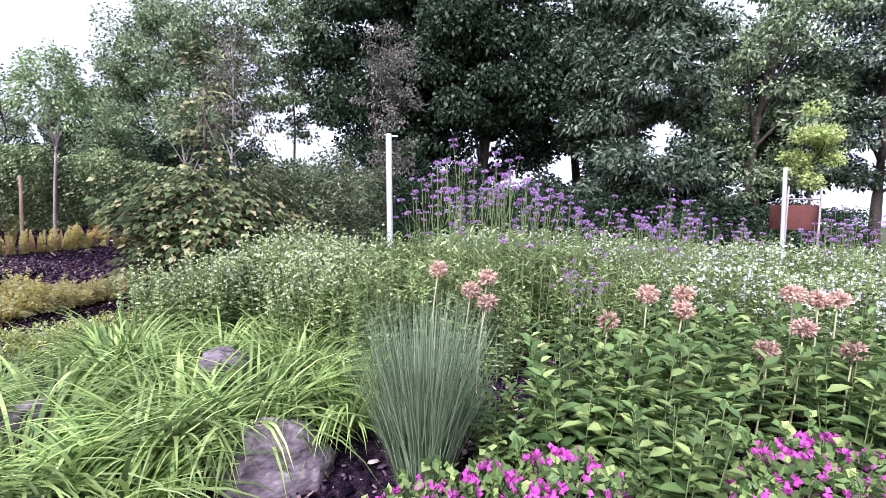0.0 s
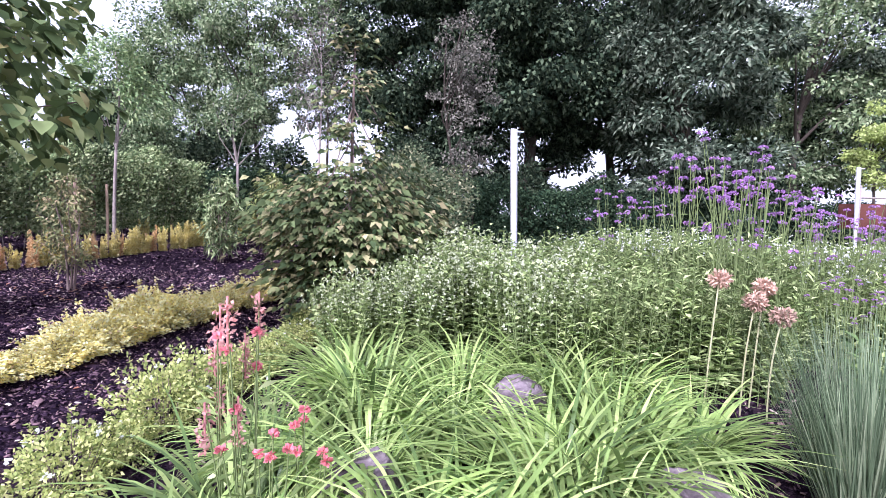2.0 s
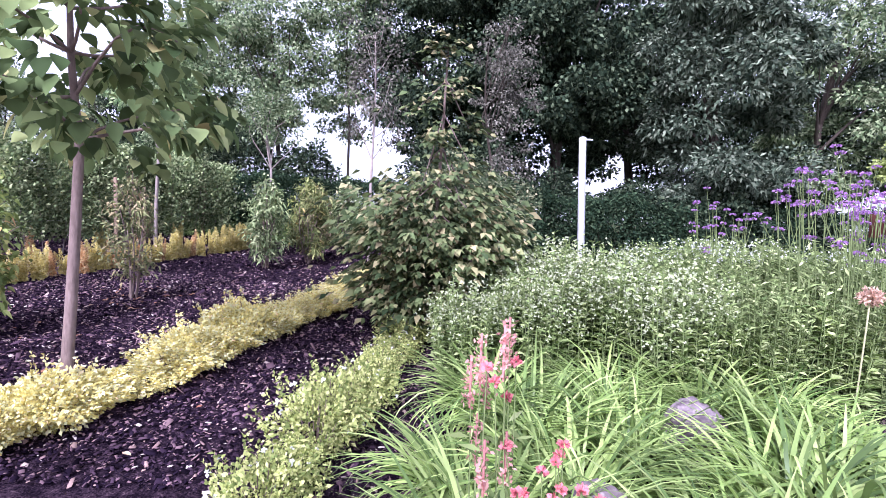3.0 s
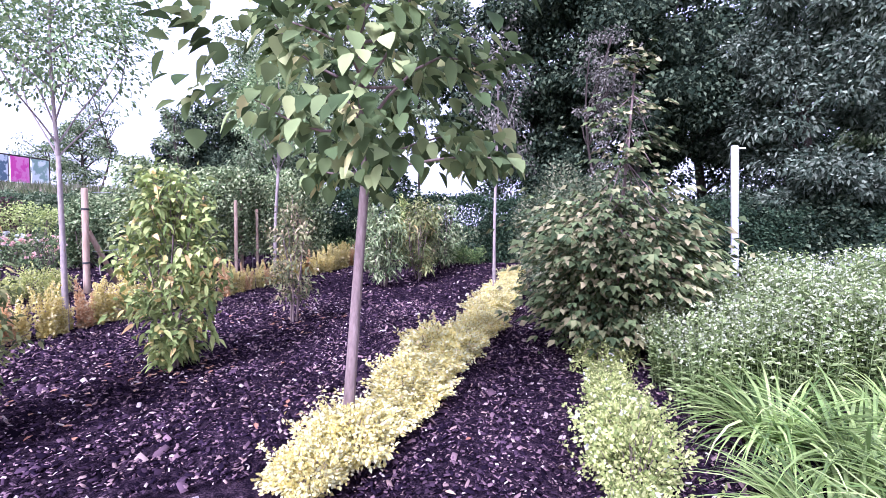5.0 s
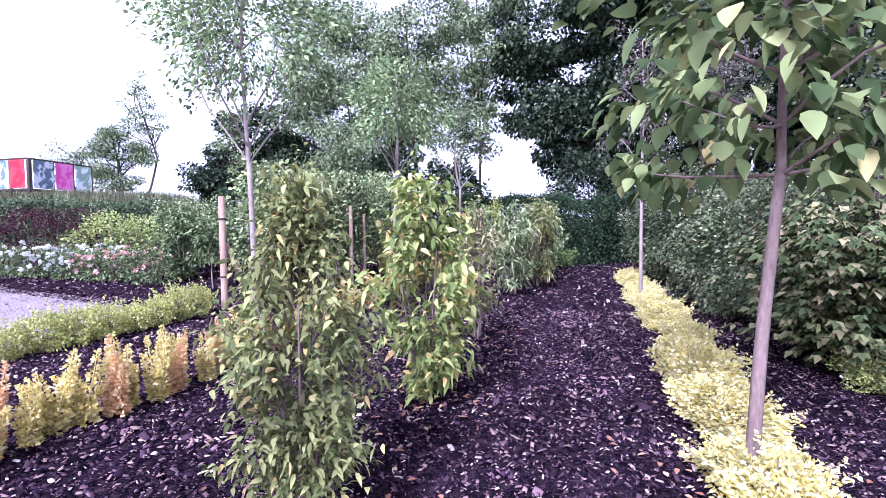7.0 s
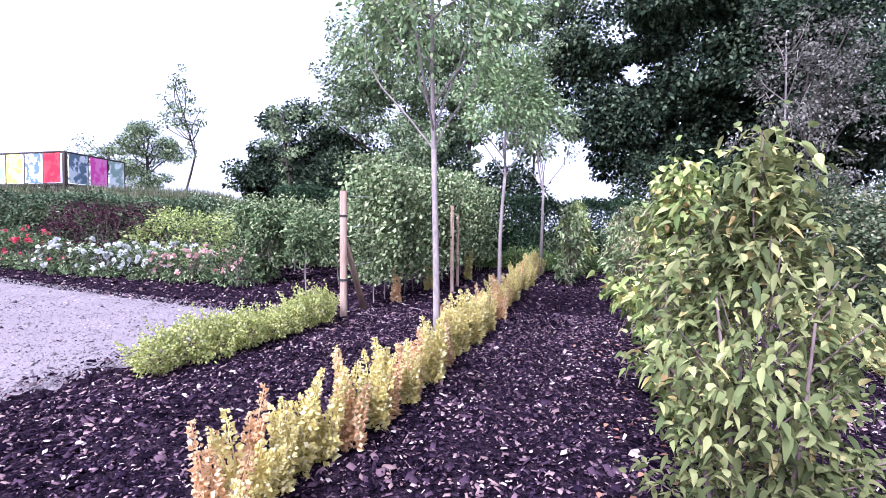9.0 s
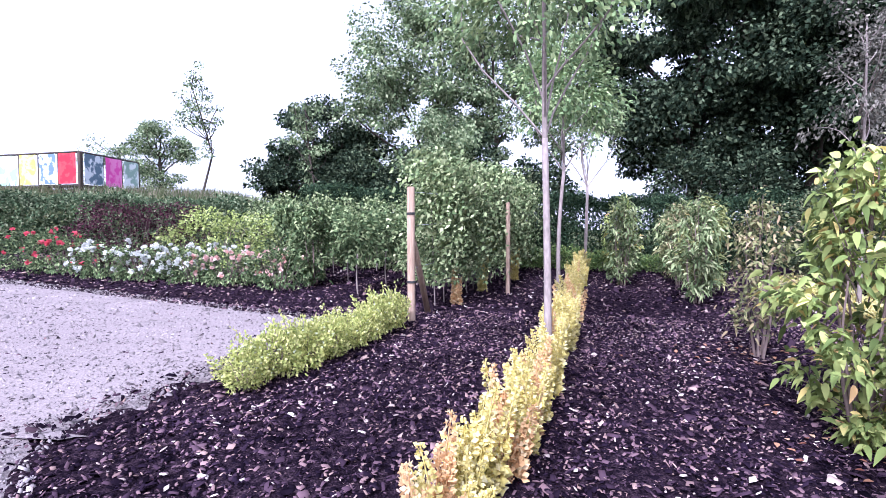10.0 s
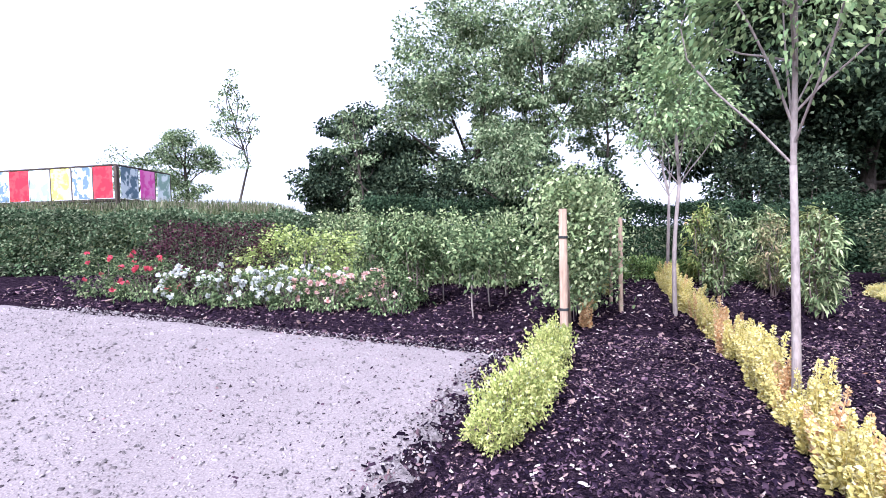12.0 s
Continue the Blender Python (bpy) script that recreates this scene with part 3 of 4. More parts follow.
def low_shrub(name, label, r, h, n, leaf, L, W, group, flower=None, nf=0, fs=0.02, spiky=0.0):
    """A low mound of small leaves; returned at the origin as a pattern to copy."""
    t = new(name)
    t.empty_display_size = 0.1
    tagged(t, label, "shrub", group)
    P, u = shell(n, r, r, 0.0, h, 0.5, 0.25)
    shoots = rng.integers(0, 16, n)
    P[:, 2] = np.maximum(P[:, 2], 0.02) * (1 + spiky * (0.25 * np.sin(shoots * 2.4)))
    D = u * 0.8 + rng.normal(size=(n, 3)) * 0.5 + np.array([0, 0, 0.35])
    S, v = shell(26, r * 1.02, r * 1.02, h * 0.35, h * 0.98, 0.9, 0.25)
    k = np.repeat(np.arange(26), 14)
    f = np.tile(np.linspace(0, 1, 14), 26)
    reach = (v * np.array([0.5, 0.5, 0.25]) + np.array([0, 0, 0.6])) * rng.uniform(0.5, 1.25, (26, 1)) * h * 0.42
    Q = S[k] + reach[k] * f[:, None] + rng.normal(size=(len(k), 3)) * 0.006
    P, D = np.concatenate([P, Q]), np.concatenate([D, rng.normal(size=(len(k), 3)) + np.array([0, 0, 0.8])])
    n = len(P)
    part("foliage", leaves(P, D, L * rng.uniform(0.6, 1.2, n), W * rng.uniform(0.7, 1.2, n), 0.1, False, 0.2), leaf, t)
    T, v = shell(14, r * 0.8, r * 0.8, 0.1, h * 0.95)
    T[:, 2] = np.abs(T[:, 2]) + 0.05
    part("stemwork", stems(np.stack([T[:, 0] * 0.2, T[:, 1] * 0.2, 0 * T[:, 2] - 0.02], 1), T, 0.004), M_MIDBARK, t)
    if flower:
        F, v = shell(nf, r, r, 0.05, h * 1.06, 0.93, 0.2)
        F = F[F[:, 2] > h * 0.35]
        m = len(F)
        rep = np.repeat(F, 5, 0)
        part("blossom", leaves(rep, rng.normal(size=(5 * m, 3)) + np.repeat(unit(F), 5, 0) * 0.6, fs, fs * 0.9, 0), flower, t)
    return t


def place(pattern, x, y, turn=0.0, s=1.0, dz=0.0, sz=None):
    o = copy_thing(pattern, pose(x, y, float(gz(x, y)) + dz, 0, 0, turn))
    o.scale = (s, s, sz or s)
    return o


def discard(pattern):
    for o in (*pattern.children_recursive, pattern):
        bpy.data.objects.remove(o)


def along(points, step):
    """Even places along a line of points, with its course."""
    p = np.asarray(points, float)
    d = np.r_[0, np.cumsum(np.hypot(*np.diff(p, axis=0).T))]
    s = np.arange(step / 2, d[-1], step)
    return np.stack([np.interp(s, d, p[:, 0]), np.interp(s, d, p[:, 1])], 1)


# ---- low hedges and rows in the mulch ----
golds = [low_shrub("golden_spirea", "low golden-yellow spirea mound in a hedge row", 0.27, 0.36, 4200, M_GOLD, 0.035, 0.022, "golden spirea row") for _ in range(3)]
for i, (x, y) in enumerate(along([(-4.88, 2.7), (-4.62, 3.4), (-4.2, 4.8), (-3.75, 6.3), (-3.3, 8.3), (-2.85, 10.2)], 0.29)):
    w = rng.uniform(0.68, 1.1)
    place(golds[i % 3], x + rng.normal() * 0.04, y, rng.uniform(0, 360), w, 0, w * rng.uniform(0.58, 0.92))
fresh = [low_shrub("green_spirea", "low fresh green spirea mound edging the gravel", 0.24, 0.36, 1900, M_FRESH, 0.035, 0.022, "green spirea edging", M_CREAM, 40, 0.016) for _ in range(3)]
for i, (x, y) in enumerate(along([(-10.08, 4.85), (-9.72, 5.5), (-9.15, 6.85)], 0.27)):
    place(fresh[i % 3], x, y, rng.uniform(0, 360), rng.uniform(0.62, 0.85), 0, rng.uniform(0.72, 1.02))
pales = [low_shrub("white_potentilla", "low pale green shrub dotted with white flowers", 0.3, 0.42, 2000, M_PALE, 0.036, 0.022, "white flowering edging", M_WHITE, 12, 0.026) for _ in range(3)]
for i, (x, y) in enumerate(along([(-3.32, 2.2), (-3.14, 3.1), (-2.95, 4.1), (-2.68, 5.3)], 0.31)):
    w = rng.uniform(0.52, 0.9)
    place(pales[i % 3], x + rng.normal() * 0.04, y, rng.uniform(0, 360), w, 0, w * rng.uniform(0.8, 1.05))
greens = [low_shrub("ground_cover", "low dark green ground cover along the hedge foot", 0.4, 0.34, 1100, M_PHLOX, 0.06, 0.03, "ground cover at the back") for _ in range(2)]
for i, (x, y) in enumerate(along([(-8.6, 12.0), (-3.6, 12.0)], 0.5)):
    place(greens[i % 2], x, y + rng.normal() * 0.1, rng.uniform(0, 360), rng.uniform(0.9, 1.2))
for g in golds + fresh + pales + greens:
    discard(g)


def golden_shoot(leaf, label, shoots):
    """A small upright plant of a few leafy shoots."""
    t = new("golden_euonymus")
    t.empty_display_size = 0.1
    tagged(t, label, "plant", "row of golden upright plants")
    for k in range(shoots):
        a, d = rng.uniform(0, 6.28), rng.uniform(0.02, 0.1)
        h = rng.uniform(0.24, 0.46)
        top = np.array([d * 1.2 * np.cos(a), d * 1.2 * np.sin(a), h])
        n = 190
        f = rng.random(n) ** 0.8
        ang = rng.uniform(0, 6.28, n)
        rad = 0.055 * (1.1 - f * 0.95)
        P = np.outer(f, top) + np.stack([rad * np.cos(ang), rad * np.sin(ang), 0 * f], 1) * 0.6
        D = np.stack([np.cos(ang), np.sin(ang), 0.5 + 0 * f], 1) + rng.normal(size=(n, 3)) * 0.55
        stalk = stems(np.zeros((1, 3)), top[None], 0.004)
        part("shoot", join(leaves(P, D, 0.038 * rng.uniform(0.7, 1.2, n) * (1.15 - 0.75 * f), 0.024 * (1.15 - 0.6 * f), 0.05), stalk), leaf, t)
    return t


shoots = [golden_shoot(M_GOLDB, "golden-yellow upright leafy plant in the mulch", 6), golden_shoot(M_GOLDB, "golden-yellow upright leafy plant in the mulch", 5), golden_shoot(M_ORANGE, "orange-tinged upright leafy plant in the mulch", 5), golden_shoot(M_GOLDB, "golden-yellow upright leafy plant in the mulch", 6)]
order = [0, 2, 1, 2, 0, 1, 1, 2, 0, 3, 2, 1, 0, 2, 1, 3, 0, 1, 2, 3, 0, 3, 1, 3, 3, 0, 3, 3]
for i, (x, y) in enumerate(along([(-8.8, 3.0), (-8.62, 3.45), (-8.34, 4.3), (-8.0, 5.2), (-7.42, 6.75), (-6.9, 8.7), (-6.0, 11.4)], 0.14)):
    place(shoots[order[i % 28]], x + rng.normal() * 0.05, y, rng.uniform(0, 360), rng.uniform(0.85, 1.25))
for x, y, k in ((-8.55, 7.9, 2), (-8.15, 8.9, 3), (-7.5, 10.2, 3)):
    place(shoots[k], x, y, 40, 1.15)
for s in shoots:
    discard(s)

# ---- young trees and shrubs in the mulch ----
young_tree("young_tree", -7.97, 5.25, 0, 1.74, 3.9, 0.74, 7600, M_YOUNG, M_PALEBARK, "young pale-stemmed tree with an airy light green crown", 0.027, (-0.03, 0), 14, 0.052, 0.029, 1.72, True, 0.28, "row of young trees", True)
young_tree("young_tree", -7.1, 8.65, 0, 1.75, 3.6, 0.62, 4600, M_YOUNG, M_PALEBARK, "young pale-stemmed tree with a thin green crown", 0.028, (0.06, 0), 10, 0.075, 0.04, 1.9, False, 0.24, "row of young trees", True)
young_tree("young_tree", -6.05, 11.1, 0, 1.65, 3.4, 0.6, 2600, M_WILLOW, M_PALEBARK, "young pale-stemmed tree with a thin green crown", 0.03, (0.05, 0), 9, 0.075, 0.04, 1.8, False, 0.24, "row of young trees", True)
young_tree("broad_leaved_tree", -4.74, 3.27, 0, 1.62, 3.3, 0.9, 1750, M_LIME, M_MIDBARK, "young tree with a leaning stem and large drooping dark green leaves", 0.032, (0.12, 0.0), 18, 0.112, 0.09, 1.66, "broad", 0.15, "", False, 0.0, 0.75)
young_tree("slender_tree", -3.5, 7.95, 0, 1.85, 4.0, 0.52, 1700, M_GREY, M_PALEBARK, "slender pale-stemmed young tree with copper-grey leaves", 0.024, (0.0, 0), 11, 0.06, 0.034, 1.9, False, 0.25)
laurel("laurel_shrub", -6.9, 2.99, 1.6, 0.52, 2900, M_DULL, "young shrub with drooping grey-green and yellowing leaves", 0.052, 0.022, 0.12, 0.8, 110)
laurel("laurel_shrub", -6.42, 4.43, 1.66, 0.5, 1300, M_LAUREL, "bushy young laurel with glossy leaves and some yellow ones", 0.088, 0.038, 0.05, 0.1, 80)
laurel("laurel_shrub", -5.95, 6.05, 1.42, 0.33, 700, M_SPARSE, "sparse young shrub with dull brownish-green leaves", 0.06, 0.024, 0.2, 0.1, 34)
laurel("laurel_shrub", -5.25, 8.5, 1.45, 0.42, 800, M_CLIMB, "young shrub with narrow hanging green leaves", 0.1, 0.028, 0.12, 0.1, 40)
laurel("laurel_shrub", -4.75, 9.3, 1.5, 0.45, 800, M_DULL, "young shrub with narrow hanging green leaves", 0.12, 0.03, 0.12, 0.1, 40)
laurel("laurel_shrub", -4.35, 10.9, 1.5, 0.55, 900, M_CLIMB, "young shrub with loose light green leaves", 0.09, 0.035, 0.1, 0.1, 50)
laurel("laurel_shrub", -4.75, 10.1, 1.35, 0.45, 700, M_SPARSE, "young shrub with thin brownish-green leaves", 0.08, 0.026, 0.15, 0.1, 34)
laurel("laurel_shrub", -5.75, 9.9, 1.45, 0.42, 700, M_CLIMB, "young shrub with loose light green leaves", 0.09, 0.035, 0.1, 0.1, 44)
laurel("laurel_shrub", -5.3, 11.3, 1.5, 0.45, 700, M_LAUREL, "young shrub with narrow hanging green leaves", 0.1, 0.034, 0.1, 0.1, 44)


def stake(name, x, y, h, r, label, mat=M_WOOD, lean=(0, 0), bands=(), category="stake", square=False):
    t = thing(name, x, y, label, category)
    line = np.array([[0, 0, -0.1], [lean[0] * 0.5, lean[1] * 0.5, h * 0.5], [lean[0], lean[1], h - 0.01], [lean[0], lean[1], h]])
    post = part("post", tube(line, np.array([r, r * 0.98, r * 0.96, r * 0.8]), 4 if square else 12), mat, t, "", not square)
    for b in bands:
        part("band", tube(np.array([[lean[0] * b / h, lean[1] * b / h, b - 0.012], [lean[0] * b / h, lean[1] * b / h, b + 0.012]]), r * 1.12, 12), M_BAND, post, "black rubber tie band")
    return t


s = stake("trellis_post", -9.05, 6.98, 1.42, 0.042, "round weathered wooden end post with black bands and a brace", bands=(0.42, 1.14))
part("brace", tube(np.array([[0.02, 0.02, 0.85], [0.16, 0.42, 0.03]]), 0.035, 10), M_WOOD, s, "slanting wooden brace")
stake("trellis_post", -8.05, 9.55, 1.5, 0.035, "round weathered wooden post among the climbers")
stake("trellis_post", -7.45, 11.1, 1.3, 0.035, "round weathered wooden post among the climbers", lean=(0.08, 0))
stake("tree_stake", -7.8, 8.75, 1.3, 0.03, "round weathered wooden tree stake")
stake("tree_stake", -2.5, 5.38, 1.05, 0.03, "short wooden stake tied to the maple", bands=(0.75,))
stake("tree_stake", -7.7, 9.4, 1.15, 0.025, "thin wooden stake beside the hedge")

# climbers trained between the posts
vines = thing("climbing_hedge", -9.0, 7.35, "leafy green climbers trained on wires between posts", "climbers")
n = 30000
s = rng.random(n)
wid = rng.normal(0, 0.22, n)
lump = 0.16 * np.sin(s * 19) + 0.1 * np.sin(s * 43)
z = 0.28 + 1.5 * rng.random(n) ** 0.85 * (1 + lump * 0.5)
vx, vy = 0.1 + 1.75 * s + wid * 0.9, 0.15 + 4.2 * s - wid * 0.4
P = np.stack([vx, vy, z + gz(vx - 9.0, vy + 7.35) - gz(-9.0, 7.35)], 1)
part("foliage", leaves(P, np.stack([-0.6 + 0 * s, -0.5 + 0 * s, 0 * s - 0.3], 1) + rng.normal(size=(n, 3)) * 0.7, 0.062 * rng.uniform(0.6, 1.2, n), 0.04, 0.2, False, 0.3), M_CLIMB, vines)
q = np.linspace(0.05, 0.98, 16)
B = np.stack([0.1 + 1.75 * q, 0.15 + 4.2 * q, 0.03 + 0.16 * q], 1)
part("vine_wood", stems(B, B + np.array([0, 0, 1.45]) + rng.normal(size=(16, 3)) * 0.1, 0.01), M_PALEBARK, vines)
for hh in (0.55, 1.0, 1.35):
    part("wire", tube(np.array([[0.0, -0.3, hh], [0.9, 2.0, hh + 0.09], [1.85, 4.4, hh + 0.2]]), 0.002, 4), M_STEEL, vines)

# maple with tiers of lobed leaves, and the hedge behind it
maple = thing("maple_bush", -2.6, 5.4, "spreading young maple with tiers of lobed green and bronze leaves", "shrub")
tr = bent((0, 0, -0.05), (0.12, -0.35, 2.75), 10, 0.05)
maple_trunk = part("trunk", tube(tr, np.linspace(0.028, 0.008, 10), 8), M_MIDBARK, maple, "", True)
C = []
for k in range(34):
    f = k / 33
    a = 2.4 * k
    reach = float(np.interp(f, [0, 0.5, 0.72, 0.76, 0.9, 0.93, 1.0], [0.5, 0.88, 0.72, 0.36, 0.3, 0.2, 0.12])) * rng.uniform(0.55, 1.05)
    s0 = tr[int(np.clip(1 + f * 8, 0, 9))]
    e = np.array([s0[0] + reach * np.cos(a), s0[1] + reach * np.sin(a), float(np.interp(f, [0, 0.72, 0.76, 0.9, 1.0], [0.3, 1.35, 1.5, 2.1, 2.75])) + 0.08 * rng.normal()])
    part("branch", stems(s0[None], e[None], 0.007), M_MIDBARK, maple_trunk)
    C += [e, e * 0.75 + s0 * 0.25]
C = np.array(C + [tr[-1], tr[-1]])
n = 3400
k = np.where(rng.random(n) < 0.92, rng.integers(0, 46, n), rng.integers(46, len(C), n))
P = C[k] + rng.normal(size=(n, 3)) * np.where(C[k][:, 2:] > 1.45, 0.45, 1.0) * np.array([0.2, 0.2, 0.14])
out = unit(P * np.array([1, 1, 0]) + 1e-3)
pieces = []
for ang, ll in ((0, 1.0), (0.75, 0.78), (-0.75, 0.78)):
    c, s_ = np.cos(ang), np.sin(ang)
    D = np.stack([out[:, 0] * c - out[:, 1] * s_, out[:, 0] * s_ + out[:, 1] * c, -0.25 + 0 * out[:, 0]], 1)
    pieces.append(leaves(P, D, 0.115 * ll * (0.7 + 0.5 * (np.arange(n) % 7) / 6), 0.062 * ll, 0.2, False, 0.5))
part("foliage", join(*pieces), M_MAPLE, maple)


def mound(name, x, y, rx, ry, h, n, leaf, label, L=0.06, W=0.035, category="shrub", group="", flower=None, nf=0, fs=0.05, lumps=0.2, petals=8, level=0.3):
    """A rounded shrub standing on the ground, with flowers if any."""
    t = thing(name, x, y, label, category, group)
    P, u = shell(n, rx, ry, -0.15 * h, h, 0.6, lumps, 0.8)
    P[:, 2] = np.where(P[:, 2] < 0.03, 0.03 + rng.random(n) * 0.35 * h, P[:, 2])
    part("foliage", leaves(P, u + rng.normal(size=(n, 3)) * 0.6, L * rng.uniform(0.6, 1.2, n), W * rng.uniform(0.7, 1.2, n), 0.2, False, level), leaf, t)
    T, _ = shell(16, rx * 0.7, ry * 0.7, h * 0.3, h * 0.9)
    part("stemwork", stems(T * np.array([0.25, 0.25, 0]), T, 0.007), M_MIDBARK, t)
    if flower:
        F, v = shell(nf, rx, ry, 0, h * 1.03, 0.96, lumps, 0.8)
        k = (F[:, 2] > h * 0.3) & (v[:, 1] < 0.6)
        F, v = F[k], v[k]
        for f, w in zip(F, v):
            D = unit(rng.normal(size=(petals, 3))) + w * 0.9
            part("flower", leaves(np.repeat(f[None], petals, 0), D, fs * rng.uniform(0.7, 1.1), fs * 0.95, 0, False, 0), flower, t)
    return t


mound("hornbeam_shrub", -2.2, 7.2, 0.95, 1.5, 1.75, 26000, M_BEECH, "dense rounded hedge shrub with small bronze-green leaves", 0.06, 0.036)
mound("hornbeam_shrub", -2.0, 9.6, 1.0, 1.3, 1.9, 14000, M_BEECH, "dense rounded hedge shrub with small dark green leaves", 0.065, 0.04)

# ---- bed by the path: daylilies, stones, grasses ----


def daylily(n, label):
    """A clump of arching strap leaves: the outer ones singly, the inner ones together."""
    t = new("daylily_clump")
    t.empty_display_size = 0.1
    tagged(t, label, "plant", "daylilies in the front bed")

    def some(n, r):
        a = rng.uniform(0, 2 * np.pi, n)
        B = np.stack([np.cos(a), np.sin(a), 0 * a], 1) * (rng.random(n) ** 0.5 * r)[:, None]
        return blades(B - np.array([0, 0, 0.02]), a + rng.normal(0, 0.5, n), rng.uniform(0.45, 0.86, n), rng.uniform(0.014, 0.024, n), rng.uniform(0.05, 0.6, n), rng.uniform(1.4, 2.9, n), 6)

    for _ in range(36):
        part("leaf", some(1, 0.13), M_DAY, t)
    part("foliage", some(n, 0.14), M_DAY, t)
    return t


lilies = [daylily(200, "arching clump of light green strap-leaved daylily") for _ in range(4)]
spots = [(-0.75, 2.75), (-1.15, 2.2), (-0.95, 3.2), (-1.55, 2.75), (-1.6, 1.75), (-1.95, 2.35), (-1.45, 3.3), (-2.0, 2.95), (-2.35, 1.95), (-2.45, 2.55), (-2.2, 3.35), (-1.15, 1.75), (-1.9, 1.5), (-0.35, 2.65), (-1.35, 1.45), (-0.85, 2.35), (-2.35, 1.45), (-0.55, 3.25)]
for i, (x, y) in enumerate(spots):
    place(lilies[i % 4], x, y, rng.uniform(0, 360), rng.uniform(0.82, 1.08))
for p in lilies:
    discard(p)


def boulder(x, y, sx, sy, sz, turn, label):
    """A weathered stone: a noisy body cut by a few planes."""
    bm = bmesh.new()
    bmesh.ops.create_icosphere(bm, subdivisions=5, radius=1.0)
    cuts = [(Vector(unit(rng.normal(size=3) * np.array([1, 1, 0.6]) + np.array([0, 0, 0.35]))), rng.uniform(0.72, 0.9)) for _ in range(11)]
    for v in bm.verts:
        q = v.co.copy()
        for way, far_ in cuts:
            d = q.dot(way) - far_
            if d > 0:
                q -= way * d * 0.92
        p = v.co * 1.4 + Vector((x * 3, y * 2, 1))
        q *= 1 + 0.10 * noise.noise(p) + 0.06 * noise.noise(p * 3.1) + 0.025 * noise.noise(p * 9)
        v.co = Vector((q.x * sx, q.y * sy, q.z * sz))
    me = bpy.data.meshes.new("boulder")
    bm.to_mesh(me)
    bm.free()
    for f in me.polygons:
        f.use_smooth = True
    me.materials.append(M_ROCK)
    o = new("boulder", me)
    o.matrix_world = pose(x, y, float(gz(x, y)) + sz * 0.1, 4, -6, turn)
    return tagged(o, label, "boulder", "boulders among the daylilies")


boulder(-0.64, 2.1, 0.33, 0.25, 0.235, 12, "violet-grey weathered boulder beside the daylilies")
boulder(-1.2, 2.8, 0.27, 0.2, 0.34, 40, "pale grey-brown boulder half hidden by leaves")
boulder(-1.93, 2.12, 0.27, 0.2, 0.27, 70, "grey flat boulder sunk among the leaves")


def grass_tuft(name, x, y, n, h, spread, w, mat, label):
    t = thing(name, x, y, label, "grass")
    a = rng.uniform(0, 2 * np.pi, n)
    B = np.stack([np.cos(a), np.sin(a), 0 * a - 0.02], 1) * (rng.random(n) ** 0.5 * 0.13)[:, None]
    part("foliage", blades(B, a + rng.normal(0, 0.3, n), h * rng.uniform(0.45, 1.12, n), w, rng.uniform(0.0, spread, n), rng.uniform(0.05, spread * 1.6, n), 4), mat, t)
    return t


grass_tuft("blue_grass", 0.12, 2.12, 1900, 0.9, 0.43, 0.0052, M_BLUEGRASS, "upright tuft of blue-green ornamental grass")


def leafy_perennial(name, label, n_stems, r, h, leaf, L, W, per, top=None, nt=0, ts=0.02, group="", lean=0.25, fine=True):
    """A clump of upright leafy stems, with small flowers at the tips if any."""
    t = new(name)
    t.empty_display_size = 0.1
    tagged(t, label, "plant", group)
    a = rng.uniform(0, 2 * np.pi, n_stems)
    d = rng.random(n_stems) ** 0.5
    B = np.stack([np.cos(a), np.sin(a), 0 * a], 1) * (d * r * 0.55)[:, None]
    T = B * (1 + lean * 2) + np.array([0, 0, 1.0]) * (h * rng.uniform(0.8, 1.06, n_stems) * (1 - 0.12 * d))[:, None] + rng.normal(size=(n_stems, 3)) * 0.03
    part("stemwork", stems(B - np.array([0, 0, 0.03]), T, 0.0045), M_STEM, t)
    f = np.tile(np.linspace(0.1, 1.0, per), n_stems) + rng.normal(0, 0.02, per * n_stems)
    k = np.repeat(np.arange(n_stems), per)
    P = B[k] + (T - B)[k] * f[:, None]
    ang = np.tile(np.arange(per) * 1.9, n_stems) + k * 1.3 + rng.normal(0, 0.4, len(k))
    D = np.stack([np.cos(ang), np.sin(ang), 0.35 + 0.5 * f], 1)
    part("foliage", leaves(P, D, L * rng.uniform(0.6, 1.15, len(k)) * (1.05 - 0.45 * f), W * rng.uniform(0.7, 1.15, len(k)) * (1.05 - 0.4 * f), 0.3, fine, 0.7), leaf, t)
    if top:
        k = rng.integers(0, n_stems, nt)
        P = B[k] + (T - B)[k] * rng.uniform(0.62, 1.04, (nt, 1)) + rng.normal(size=(nt, 3)) * np.array([0.06, 0.06, 0.03])
        rep = np.repeat(P, 4, 0)
        part("blossom", leaves(rep, rng.normal(size=(4 * nt, 3)) + np.array([0, 0, 0.5]), ts, ts * 0.8, 0), top, t)
    return t


# lance-leaved plants in front
phlox = [leafy_perennial("phlox", "leafy fresh green perennial with lance-shaped leaves, not in flower", 20, 0.4, 0.74, M_PHLOX, 0.22, 0.078, 17, None, 0, 0, "leafy perennials", 0.3) for _ in range(2)]
